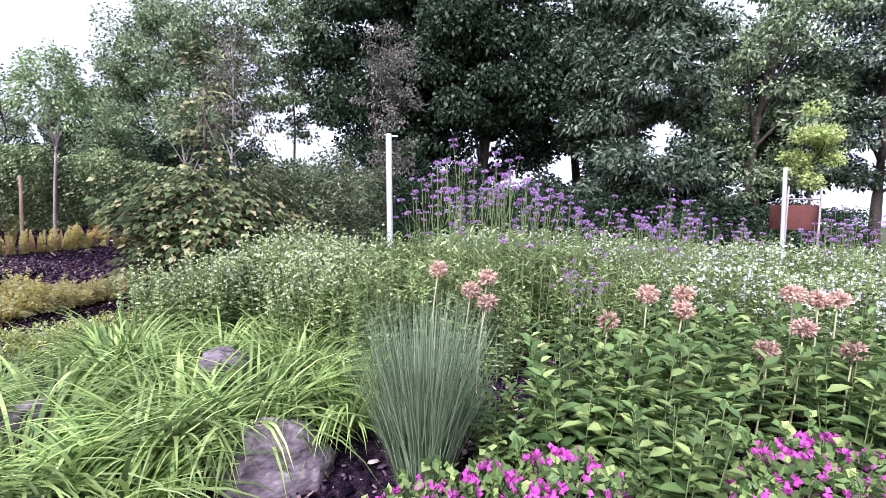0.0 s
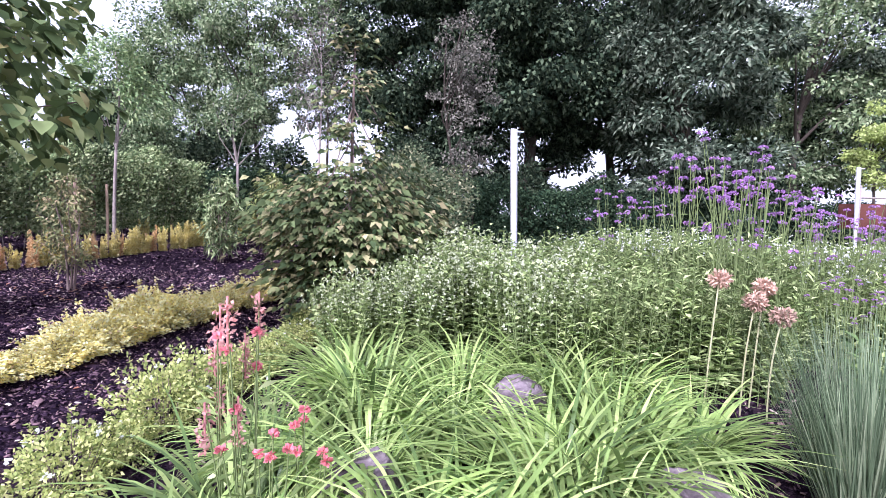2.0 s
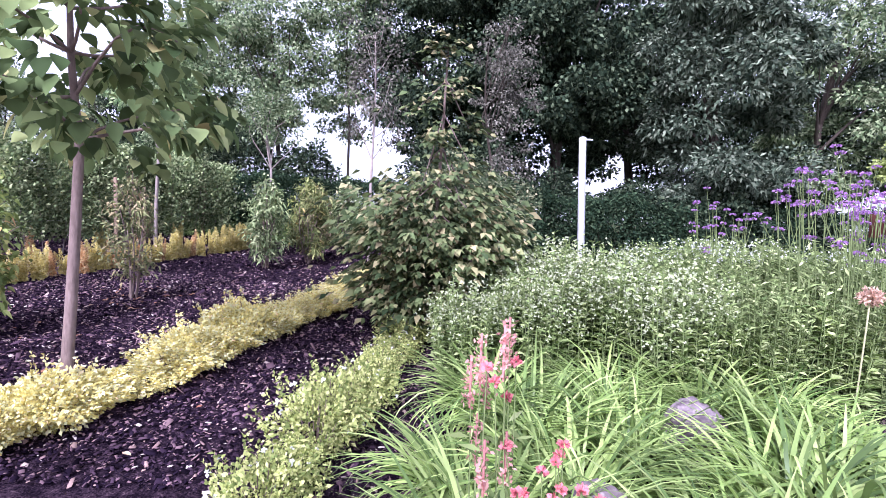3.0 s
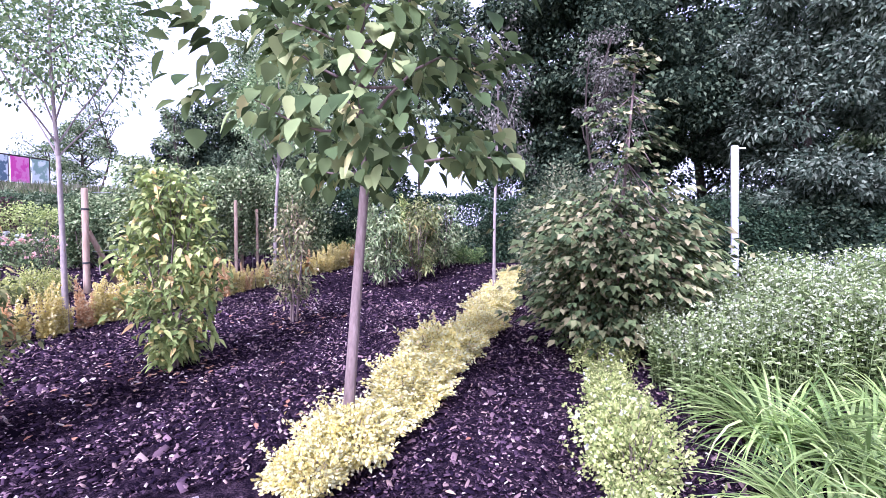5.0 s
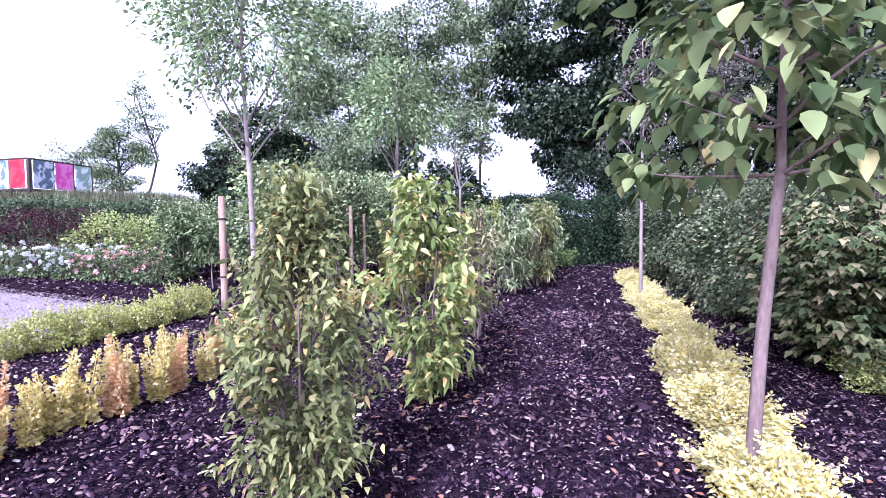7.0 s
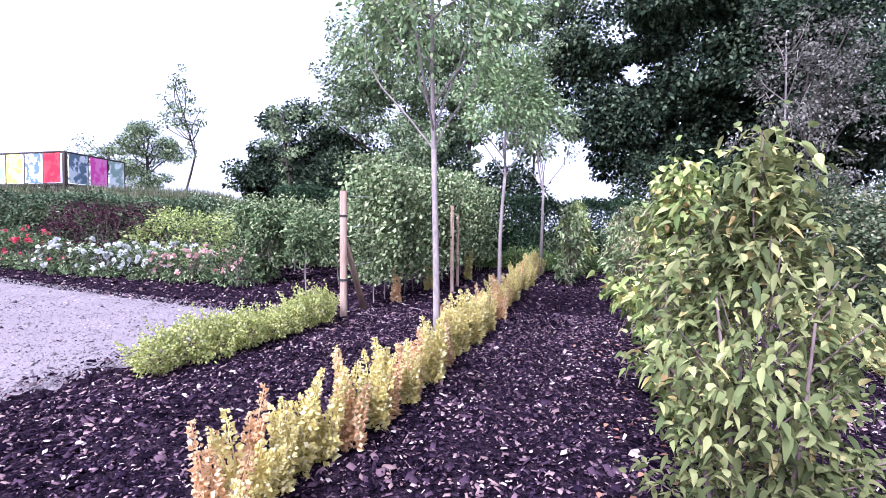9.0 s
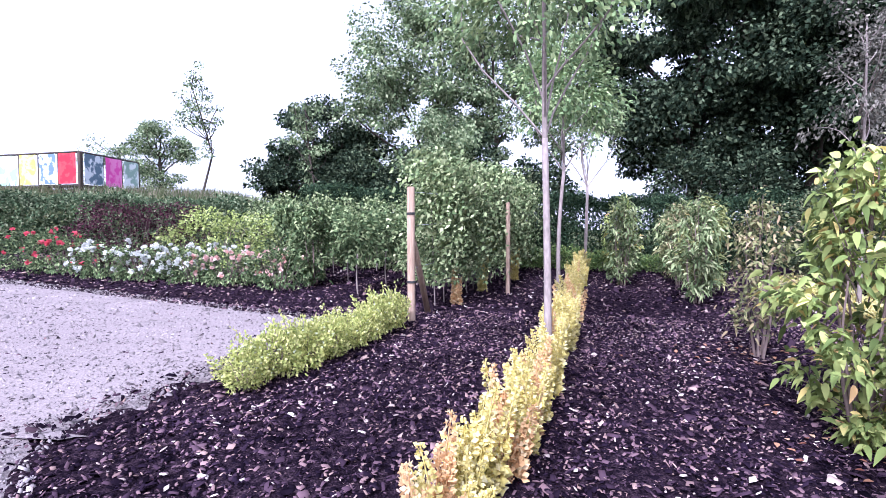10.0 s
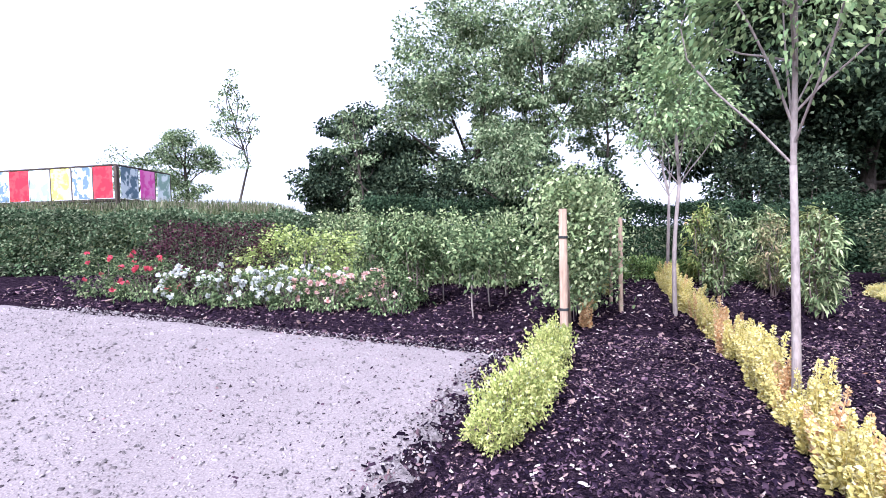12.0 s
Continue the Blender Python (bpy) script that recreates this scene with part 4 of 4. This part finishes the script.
for i, (x, y, s) in enumerate([(0.95, 2.35, 0.95), (1.35, 2.55, 1.05), (1.75, 2.75, 1.05), (1.3, 2.05, 0.8), (2.25, 3.0, 1.05), (2.7, 2.8, 1.0), (1.0, 2.85, 0.9), (2.0, 3.35, 1.1), (2.9, 3.3, 1.05), (0.55, 2.35, 0.6)]):
    place(phlox[i % 2], x, y, rng.uniform(0, 360), s)
# the mass of tall perennials on the mound
pale_mass = [leafy_perennial("white_aster", "tall grey-green perennial with clouds of tiny white flowers", 44, 0.45, 0.86, M_ASTER, 0.11, 0.042, 26, M_CREAM, 400, 0.016, "white-flowered tall perennials", 0.2, False) for _ in range(3)]
daisies = [leafy_perennial("white_daisy", "tall perennial topped with small white daisies", 42, 0.45, 0.88, M_ASTER, 0.105, 0.038, 24, M_WHITE, 120, 0.02, "white-flowered tall perennials", 0.2, False) for _ in range(2)]
plain = [leafy_perennial("tall_perennial", "tall feathery light green perennial, not in flower", 46, 0.43, 0.84, M_ASTER, 0.125, 0.036, 28, None, 0, 0, "green tall perennials", 0.18, False) for _ in range(2)]
i = 0
for y in np.arange(3.75, 7.0, 0.42):
    for x in np.arange(-2.0, 7.6, 0.45):
        xx, yy = x + rng.normal() * 0.09 + (0.2 if int(y * 10) % 2 else 0), y + rng.normal() * 0.09
        if yy < 3.95 - 0.1 * abs(xx) and xx > 0.3 or yy > 5.6 + 0.25 * xx and xx < 0:
            continue
        crest = 1.0 + 0.08 * float(ramp(xx, -2, 1.5)) + 0.10 * float(ramp(yy, 3.8, 5.5))
        kind = pale_mass if xx < -0.55 else (daisies if xx > 2.0 or yy > 5.4 else plain)
        place(kind[i % len(kind)], xx, yy, rng.uniform(0, 360), rng.uniform(0.82, 1.08) * crest)
        i += 1
for x, y in ((-2.4, 3.95), (-2.45, 4.4), (-2.2, 4.75), (-2.1, 4.15), (-2.3, 5.1), (-1.95, 4.5)):
    place(pale_mass[i % 3], x + 0.1, y, rng.uniform(0, 360), rng.uniform(0.7, 0.88))
    i += 1
for x, y in ((-0.35, 3.55), (0.05, 3.8), (-0.75, 3.6), (0.55, 3.6)):
    place(plain[i % 2], x, y, rng.uniform(0, 360), 0.9)
    i += 1
for p in phlox + pale_mass + daisies + plain:
    discard(p)


def verbena(n, label):
    t = new("verbena")
    t.empty_display_size = 0.1
    tagged(t, label, "plant", "purple verbenas")
    a, d = rng.uniform(0, 6.28, n), rng.random(n) ** 0.5 * 0.28
    B = np.stack([d * np.cos(a), d * np.sin(a), 0 * a], 1)
    T = B * 1.5 + np.array([0, 0, 1.0]) * rng.uniform(1.3, 1.62, n)[:, None]
    tips = np.concatenate([T, T - np.array([0, 0, 0.12]) + rng.normal(size=(n, 3)) * 0.09, T - np.array([0, 0, 0.06]) + rng.normal(size=(n, 3)) * 0.07])
    part("stemwork", join(stems(B, T, 0.004), stems(np.tile(B * 0.3 + T * 0.7, (2, 1)), tips[n:], 0.0028)), M_STEM, t)
    for c in tips:
        m = 46
        v = unit(rng.normal(size=(m, 3)) * np.array([1, 1, 0.45]) + np.array([0, 0, 0.35]))
        part("flower_head", leaves(c + v * np.array([0.02, 0.02, 0.008]), v, 0.015, 0.013, 0), M_VIOLET, t)
    f = rng.random(n * 7) * 0.75
    k = np.repeat(np.arange(n), 7)
    part("foliage", leaves(B[k] + (T - B)[k] * f[:, None], rng.normal(size=(n * 7, 3)), 0.09, 0.018, 0.2), M_ASTER, t)
    return t


verbs = [verbena(13, "tall verbena with purple flower heads on thin stems"), verbena(11, "tall verbena with purple flower heads on thin stems")]
for i, (x, y, s) in enumerate([(0.3, 3.75, 1.02), (0.55, 3.85, 1.06), (0.8, 3.95, 1.0), (1.1, 4.1, 0.9), (1.6, 4.3, 0.84), (1.95, 4.4, 0.9), (2.4, 4.6, 0.84), (2.9, 4.8, 0.82), (4.3, 5.2, 0.86), (4.8, 5.4, 0.86), (5.3, 5.6, 0.86), (0.1, 4.6, 0.88), (1.2, 3.5, 0.56)]):
    place(verbs[i % 2], x, y, rng.uniform(0, 360), s)
for p in verbs:
    discard(p)


def allium(x, y, z, r=0.072):
    """A spent allium: a bare stalk with a round faded head at height z."""
    t = thing("allium", x, y, "spent allium with a round faded peach head on bare stalk", "flower", "spent alliums")
    h = z - t.location.z
    c = np.array([0.03, 0, h])
    stalk = part("stalk", tube(bent((-0.02, 0, -0.03), c, 6, 0.015), 0.0055, 6), M_DRYSTEM, t, "", True)
    m = 230
    v = unit(rng.normal(size=(m, 3))) * rng.uniform(0.75, 1.08, (m, 1)) * np.array([1, 1, 0.8])
    part("seed_head", join(stems(np.repeat(c[None], m, 0), c + v * r * 0.85, 0.0009), leaves(c + v * r * 0.72, v + rng.normal(size=(m, 3)) * 0.7, r * 0.5, r * 0.2, 0)), M_ALLIUM, stalk)
    return t


for x, y, z in ((0.1, 3.3, 1.29), (0.34, 3.3, 1.15), (0.46, 3.4, 1.23), (0.45, 3.2, 1.08), (1.5, 3.05, 1.2), (1.76, 3.1, 1.2), (1.72, 3.0, 1.11), (1.22, 2.95, 1.03), (2.42, 3.0, 1.24), (2.58, 3.0, 1.21), (2.78, 3.1, 1.2), (2.36, 2.8, 1.06), (2.63, 2.75, 0.94), (2.09, 2.7, 0.94)):
    allium(x, y, z)

cran = [low_shrub("cranesbill", "low green cranesbill covered in magenta flowers", 0.26, 0.3, 520, M_PHLOX, 0.06, 0.045, "magenta cranesbills", M_MAGENTA, 130, 0.034) for _ in range(2)]
for i, (x, y, s) in enumerate([(0.45, 1.75, 0.95), (0.75, 1.85, 1.0), (0.3, 1.5, 0.7), (1.85, 2.0, 1.0), (2.15, 2.2, 1.0), (1.6, 1.8, 0.8), (1.05, 1.7, 0.75), (0.15, 1.72, 0.8), (0.6, 1.6, 0.9)]):
    place(cran[i % 2], x, y, rng.uniform(0, 360), s)
for p in cran:
    discard(p)


def red_flower(x, y, h, coral):
    t = thing("red_yarrow", x, y, "thin stems with coral-red flowers and faded pink spikes", "flower", "coral-red flowers")
    n = 6
    a, d = rng.uniform(0, 6.28, n), rng.random(n) * 0.06
    B = np.stack([d * np.cos(a), d * np.sin(a), 0 * a], 1)
    T = B * 2.6 + np.array([0, 0, 1.0]) * (h * rng.uniform(0.6, 1.05, n))[:, None]
    part("stemwork", stems(B, T, 0.0035), M_STEM, t)
    for k, c in enumerate(T):
        m = 26
        v = unit(rng.normal(size=(m, 3)) * np.array([1, 1, 0.5]) + np.array([0, 0, 0.3]))
        if k % 3 < 2 and not coral:
            f = rng.random(70)
            q = c + np.stack([rng.normal(0, 0.012, 70), rng.normal(0, 0.012, 70), -0.16 * f], 1)
            part("flower_spike", join(leaves(q, rng.normal(size=(70, 3)), 0.02, 0.011, 0), tube(np.array([c - [0, 0, 0.17], c + [0, 0, 0.01]]), 0.004, 6)), M_BLUSH, t)
        else:
            part("flower_head", leaves(c + v * 0.004, v, 0.021, 0.017, 0), M_CORAL, t)
    k = np.repeat(np.arange(n), 8)
    part("foliage", leaves(B[k] + (T - B)[k] * (rng.random(n * 8) * 0.7)[:, None], rng.normal(size=(n * 8, 3)), 0.09, 0.02, 0.2), M_ASTER, t)


for x, y, h, c in ((-2.3, 1.9, 0.98, 0), (-2.42, 1.95, 1.05, 0), (-2.2, 1.8, 0.7, 1), (-2.12, 1.95, 0.62, 1)):
    red_flower(x, y, h, c)

# ---- posts at the back of the mound ----


def metal_post(x, y, h, label):
    t = thing("marker_post", x, y, label, "post")
    post = part("post", tube(np.array([[0, 0, -0.1], [-0.04, 0, h * 0.5], [-0.075, 0, h - 0.02], [-0.075, 0, h]]), np.array([0.045, 0.045, 0.045, 0.038]), 4), M_STEEL, t)
    part("bracket", tube(np.array([[-0.06, 0, h - 0.03], [0.05, -0.01, h - 0.035]]), 0.012, 5), M_STEEL, post, "small metal bracket")
    return t


metal_post(-0.64, 6.6, 2.12, "white painted square post with a small bracket")
metal_post(7.45, 10.9, 2.3, "white painted square post near a rust-red board")
board = thing("rust_board", 7.9, 11.3, "rust-red metal board held between two pale posts", "board")
part("panel", tube(np.array([[0.0, 0, 0.95], [0.0, 0, 1.5]]), 0.48, 4), M_RUST, board)
for px_ in (-0.36, 0.36):
    part("post", tube(np.array([[px_, -0.3, 0], [px_, -0.3, 1.9]]), 0.022, 6), M_PALEBARK, board, "pale upright post")
part("rail", tube(np.array([[-0.38, -0.3, 1.63], [0.38, -0.3, 1.63]]), 0.02, 6), M_PALEBARK, board, "pale cross rail")

# ---- rose bed and the far side of the court ----
mound("rose_bush", -14.5, 9.3, 0.5, 0.4, 0.6, 1500, M_ROSELEAF, "rose bush with dark red blooms", 0.05, 0.03, "rose", "roses by the court", M_RED, 30, 0.065)
mound("rose_bush", -15.2, 9.6, 0.5, 0.4, 0.6, 1500, M_ROSELEAF, "rose bush with dark red blooms", 0.05, 0.03, "rose", "roses by the court", M_RED, 22, 0.06)
for x, y, c, lab in ((-13.7, 9.05, M_WHITE, "white"), (-13.1, 8.9, M_WHITE, "white"), (-12.75, 9.2, M_WHITE, "white"), (-12.3, 8.85, M_WHITE, "white"), (-11.75, 8.75, M_PINK, "pale pink"), (-11.35, 9.1, M_PINK, "pale pink"), (-12.0, 9.3, M_WHITE, "white")):
    mound("rose_bush", x, y, 0.4, 0.32, 0.5, 1100, M_ROSELEAF, "low rose bush covered in " + lab + " blooms", 0.05, 0.03, "rose", "roses by the court", c, 50, 0.055, 0.2, 12)
mound("chartreuse_shrub", -12.55, 10.3, 1.05, 0.5, 1.0, 4200, M_CHART, "bright yellow-green rounded shrub", 0.06, 0.04)
mound("purple_smoke_bush", -14.0, 10.3, 1.15, 0.5, 1.08, 7000, M_PURPLELEAF, "dark purple-leaved spreading shrub", 0.05, 0.03)
mound("rose_bush", -10.95, 8.6, 0.38, 0.35, 0.6, 1200, M_ROSELEAF, "green rose bush with a few peach blooms", 0.05, 0.03, "rose", "roses by the court", M_PINK, 8, 0.05)
laurel("climbing_rose", -10.6, 9.0, 1.25, 0.38, 1500, M_ROSELEAF, "tall dark green shrub rose on a frame", 0.07, 0.035, 0.1, 0.1, 50, "tall shrub roses")
laurel("climbing_rose", -11.2, 9.6, 1.2, 0.4, 1500, M_ROSELEAF, "tall dark green shrub rose on a frame", 0.07, 0.035, 0.1, 0.1, 50, "tall shrub roses")


def standard(x, y, label):
    """A small standard: a thin stem with a leafy head."""
    t = thing("standard_rose", x, y, label, "shrub", "small standards in the mulch")
    part("stem", tube(bent((0, 0, -0.03), (0, 0, 0.55), 5, 0.01), 0.011, 6), M_PALEBARK, t, "", True)
    P, u = shell(900, 0.32, 0.32, 0.4, 1.22, 0.3, 0.35)
    part("foliage", leaves(P, u + rng.normal(size=(900, 3)) * 0.6, 0.07 * rng.uniform(0.6, 1.2, 900), 0.038, 0.25, False, 0.3), M_ROSELEAF, t)


for x, y in ((-9.85, 8.35), (-9.55, 9.1), (-10.2, 9.5), (-9.2, 9.9), (-10.6, 10.3), (-9.9, 10.6)):
    standard(x, y, "small standard shrub with a dark leafy head on thin stem")
for x, y in ((-9.2, 10.9), (-10.2, 11.2), (-11.2, 11.0), (-12.0, 11.6)):
    mound("garden_shrub", x, y, 0.6, 0.5, 1.3, 3600, M_CLIMB, "loose green garden shrub behind the roses", 0.07, 0.035, "shrub", "shrubs behind the roses")

# ---- hedges ----
hedge("tall_hedge", -23.5, 10.6, -11.5, 13.6, 1.4, 0.02, 1.05, 56000, M_HEDGE, "tall mixed green hedge below the bank", 0.08, 0.045, 0.12)
hedge("back_hedge", -11.8, 13.0, -0.5, 12.7, 1.0, 0.02, 1.42, 62000, M_DARKHEDGE, "dark green clipped hedge closing the garden", 0.075, 0.042, 0.1)
# tree shade is put into the undergrowth's near-black leaf colour
hedge("side_hedge", -1.0, 11.5, 11.0, 13.5, 1.2, 0.02, 1.3, 34000, M_DARKHEDGE, "undergrowth below the trees, leaf colour darkened for shade", 0.09, 0.05, 0.2)

# rough grass on the bank above the hedge
n = 24000
mx, my = rng.uniform(-26, -11.5, n), rng.uniform(13.4, 17.6, n)
M_MEADOW = leafy("meadow_grass_blade", [(0.0, (0.07, 0.095, 0.04)), (0.5, (0.15, 0.178, 0.08)), (0.85, (0.24, 0.235, 0.13)), (1.0, (0.34, 0.26, 0.21))], 0.8, 0.3)
tagged(part("meadow_grass", blades(np.stack([mx, my, gz(mx, my) - 0.06], 1), rng.uniform(0, 6.28, n), rng.uniform(0.14, 0.36, n), 0.014, rng.uniform(0, 0.25, n), rng.uniform(0.2, 1.0, n), 3), M_MEADOW), "rough olive and pinkish meadow grass on the bank", "grass", kind="stuff")

# ---- banners on the bank ----
banner_fence = thing("banner_fence", -18.6, 17.8, "timber rail fence on the bank hung with coloured banners", "fence")
zb = 3.03 - banner_fence.location.z


def fence_run(x0, y0, x1, y1, colours):
    k = len(colours)
    p0, p1 = np.array([x0 + 18.6, y0 - 17.8, 0]), np.array([x1 + 18.6, y1 - 17.8, 0])
    for i in range(k + 1):
        q = p0 + (p1 - p0) * i / k
        part("post", tube(np.array([q + [0, 0, zb - 0.45], q + [0, 0, zb + 0.95]]), 0.04, 6), M_BARK, banner_fence)
    for hh in (-0.2, 0.0, 0.93):
        part("rail", tube(np.array([p0 + [0, 0, zb + hh], p1 + [0, 0, zb + hh]]), 0.05 if hh <= 0 else 0.03, 6), M_BARK, banner_fence)
    n_ = unit(np.array([-(p1 - p0)[1], (p1 - p0)[0], 0]))
    n_ = n_ if n_[1] < 0 else -n_
    for i, c in enumerate(colours):
        a, b = p0 + (p1 - p0) * (i + 0.05) / k + n_ * 0.06, p0 + (p1 - p0) * (i + 0.95) / k + n_ * 0.06
        u_, v_ = np.meshgrid(np.linspace(0, 1, 9), np.linspace(0, 1, 7))
        G = a + (b - a) * u_[..., None] + n_ * (0.02 * np.sin(u_ * 9 + i))[..., None] + np.array([0, 0, 1.0]) * (zb + 0.06 + 0.84 * v_)[..., None]
        part("banner", sheet(G[..., 0], G[..., 1], G[..., 2]), c, banner_fence, "", True)


def cloth(name, a, b, scale):
    m = rough_surface(name, [(0.40, a), (0.48, a), (0.54, b), (0.7, b)], scale, 0.7, 0.05, 2)
    return m


C_RED, C_PINK, C_YEL = cloth("red_banner", (0.62, 0.03, 0.05), (0.70, 0.06, 0.07), 3), cloth("pink_banner", (0.75, 0.10, 0.42), (0.82, 0.25, 0.55), 3), cloth("yellow_banner", (0.78, 0.68, 0.10), (0.85, 0.78, 0.25), 3)
C_PIC, C_PALE = cloth("picture_banner", (0.13, 0.19, 0.25), (0.66, 0.70, 0.74), 3.2), cloth("pale_banner", (0.30, 0.42, 0.36), (0.78, 0.82, 0.82), 1.8)
fence_run(-23.5, 16.7, -18.72, 15.55, [C_YEL, C_PIC, C_RED, C_PALE, C_YEL, C_PIC, C_RED])
fence_run(-18.7, 15.6, -18.5, 17.85, [C_PIC, C_PINK, C_PALE])

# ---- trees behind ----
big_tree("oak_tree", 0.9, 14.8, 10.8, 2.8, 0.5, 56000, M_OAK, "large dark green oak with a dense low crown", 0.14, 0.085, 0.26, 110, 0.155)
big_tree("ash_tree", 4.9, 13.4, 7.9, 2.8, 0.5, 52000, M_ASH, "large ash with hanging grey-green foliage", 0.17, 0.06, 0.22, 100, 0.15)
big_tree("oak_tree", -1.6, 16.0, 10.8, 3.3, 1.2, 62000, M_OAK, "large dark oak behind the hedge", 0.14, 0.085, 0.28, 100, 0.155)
big_tree("ash_tree", 9.8, 15.8, 10.0, 2.5, 1.0, 17000, M_WILLOW, "tall airy tree with light green foliage", 0.16, 0.065, 0.2, 66, 0.15)
big_tree("ash_tree", 13.6, 16.0, 10.0, 3.2, 0.6, 36000, M_ASH, "tall airy tree with grey-green foliage", 0.16, 0.065, 0.2, 80, 0.15)
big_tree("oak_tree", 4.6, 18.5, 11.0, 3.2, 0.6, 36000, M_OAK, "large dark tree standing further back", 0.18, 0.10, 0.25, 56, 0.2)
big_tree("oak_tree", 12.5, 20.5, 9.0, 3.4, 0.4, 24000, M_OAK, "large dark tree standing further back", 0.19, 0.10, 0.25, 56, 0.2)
big_tree("alder_tree", -5.2, 16.6, 9.8, 1.9, 2.3, 15000, M_WILLOW, "airy grey-green tree with a clear stem behind the hedge", 0.12, 0.07, 0.05, 80, 0.155)
big_tree("alder_tree", -7.2, 15.4, 8.6, 1.8, 1.7, 15000, M_WILLOW, "grey-green alder behind the hedge", 0.11, 0.06, 0.09, 60, 0.16)
big_tree("willow_tree", -9.2, 16.4, 7.9, 2.5, 0.6, 36000, M_WILLOW, "tall loose tree with small green leaves", 0.12, 0.055, 0.18, 90, 0.155)
big_tree("oak_tree", -12.0, 16.6, 5.0, 1.6, 0.2, 20000, M_OAK, "dark green low tree beside the bank", 0.12, 0.07, 0.13, 36, 0.22)
big_tree("oak_tree", -13.2, 16.2, 2.7, 1.1, 0.1, 9000, M_OAK, "dark green bushy tree beside the bank", 0.11, 0.065, 0.1, 26, 0.25)
big_tree("willow_tree", -8.7, 12.6, 3.6, 0.9, 0.6, 8000, M_WILLOW, "slim grey-green tree in front of the hedge", 0.09, 0.04, 0.06, 30, 0.26)
big_tree("copper_tree", -1.2, 10.1, 5.1, 0.8, 0.9, 5200, M_GREY, "slim copper-grey young tree with fine twigs", 0.065, 0.034, 0.05, 60, 0.17, group="slim trees")
big_tree("lime_sapling", 8.6, 11.8, 4.0, 0.62, 1.8, 5000, M_CHART, "small bright yellow-green tree", 0.08, 0.05, 0.04, 22, 0.3, group="slim trees")
big_tree("willow_sapling", -12.3, 15.0, 4.6, 0.55, 1.0, 2200, M_WILLOW, "thin tall sapling beside the bank", 0.09, 0.045, 0.04, 30, 0.22, group="slim trees")
big_tree("birch_sapling", -16.1, 17.0, 4.3, 0.7, 0.8, 1500, M_WILLOW, "thin tall sapling with sparse leaves on the bank", 0.09, 0.045, 0.04, 34, 0.2, group="slim trees")
big_tree("willow_tree", -19.4, 20.5, 3.2, 1.2, 0.2, 9000, M_WILLOW, "rounded pale green tree behind the banners", 0.1, 0.055, 0.1, 30, 0.24)
big_tree("willow_tree", -21.4, 21.0, 2.7, 1.2, 0.2, 2200, M_WILLOW, "thin small tree behind the banners", 0.1, 0.05, 0.06, 22, 0.22)


# dark bushes added under the trees; those up to y 13 stand for shade
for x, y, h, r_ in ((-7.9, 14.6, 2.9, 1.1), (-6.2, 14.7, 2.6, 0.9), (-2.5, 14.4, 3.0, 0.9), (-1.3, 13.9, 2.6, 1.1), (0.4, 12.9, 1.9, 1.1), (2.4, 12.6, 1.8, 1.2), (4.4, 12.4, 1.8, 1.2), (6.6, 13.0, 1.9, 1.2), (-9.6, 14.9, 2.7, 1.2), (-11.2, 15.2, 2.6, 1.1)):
    mound("elder_bush", x, y, r_, r_ * 0.8, h, 7000, M_OAK, "dark green bush added under the trees, partly for their shade", 0.12, 0.075, "shrub", "bushes under the trees")

# fallen leaves round the shrubs
fx = np.concatenate([rng.normal(m_, 0.32, 46) for m_ in (-7.1, -6.42, -5.95, -4.75)])
fy = np.concatenate([rng.normal(m_, 0.26, 46) for m_ in (3.2, 4.35, 6.0, 3.5)])
M_FALLEN = leafy("fallen_leaf", [(0.0, (0.16, 0.05, 0.03)), (0.6, (0.34, 0.16, 0.08)), (1.0, (0.50, 0.34, 0.2))], 0.8, 0)
P = np.stack([fx, fy, gz(fx, fy) + 0.028], 1)
D = rng.normal(size=(len(fx), 3)) * np.array([1, 1, 0.12])
tagged(part("fallen_leaves", leaves(P, D, 0.06 * rng.uniform(0.6, 1.2, len(fx)), 0.03, 0.1, True, 0.9), M_FALLEN), "dry brown leaves fallen round the shrubs", "fallen leaves", kind="stuff")

# ---- sign by the court ----
sign = thing("ground_sign", -11.32, 3.72, "low blue and white framed sign lying on the gravel", "sign", z=float(gz(-11.32, 3.72)) + 0.05)
sign.rotation_euler = Euler((radians(9), radians(-4), radians(-28)))
M_SIGNBLUE = rough_surface("blue_sign_face", [(0.3, (0.10, 0.19, 0.48)), (0.7, (0.15, 0.27, 0.60))], 3, 0.4, 0.05)


def slab(x0, x1, y0, y1, z0, z1):
    V = np.array([[x, y, z] for z in (z0, z1) for x, y in ((x0, y0), (x1, y0), (x1, y1), (x0, y1))], float)
    return V, np.array([[3, 2, 1, 0], [4, 5, 6, 7], [0, 1, 5, 4], [1, 2, 6, 5], [2, 3, 7, 6], [3, 0, 4, 7]])


part("panel", slab(-0.36, 0.08, -0.24, 0.24, 0.0, 0.025), M_SIGNBLUE, sign, "blue sign face")
part("panel", slab(0.08, 0.36, -0.24, 0.24, 0.0, 0.024), M_STEEL, sign, "white sign face")
for box in ((-0.39, 0.39, 0.24, 0.27), (-0.39, 0.39, -0.27, -0.24), (-0.39, -0.36, -0.24, 0.24), (0.36, 0.39, -0.24, 0.24)):
    part("frame", slab(*box, -0.03, 0.04), M_STEEL, sign, "pale metal edge frame")
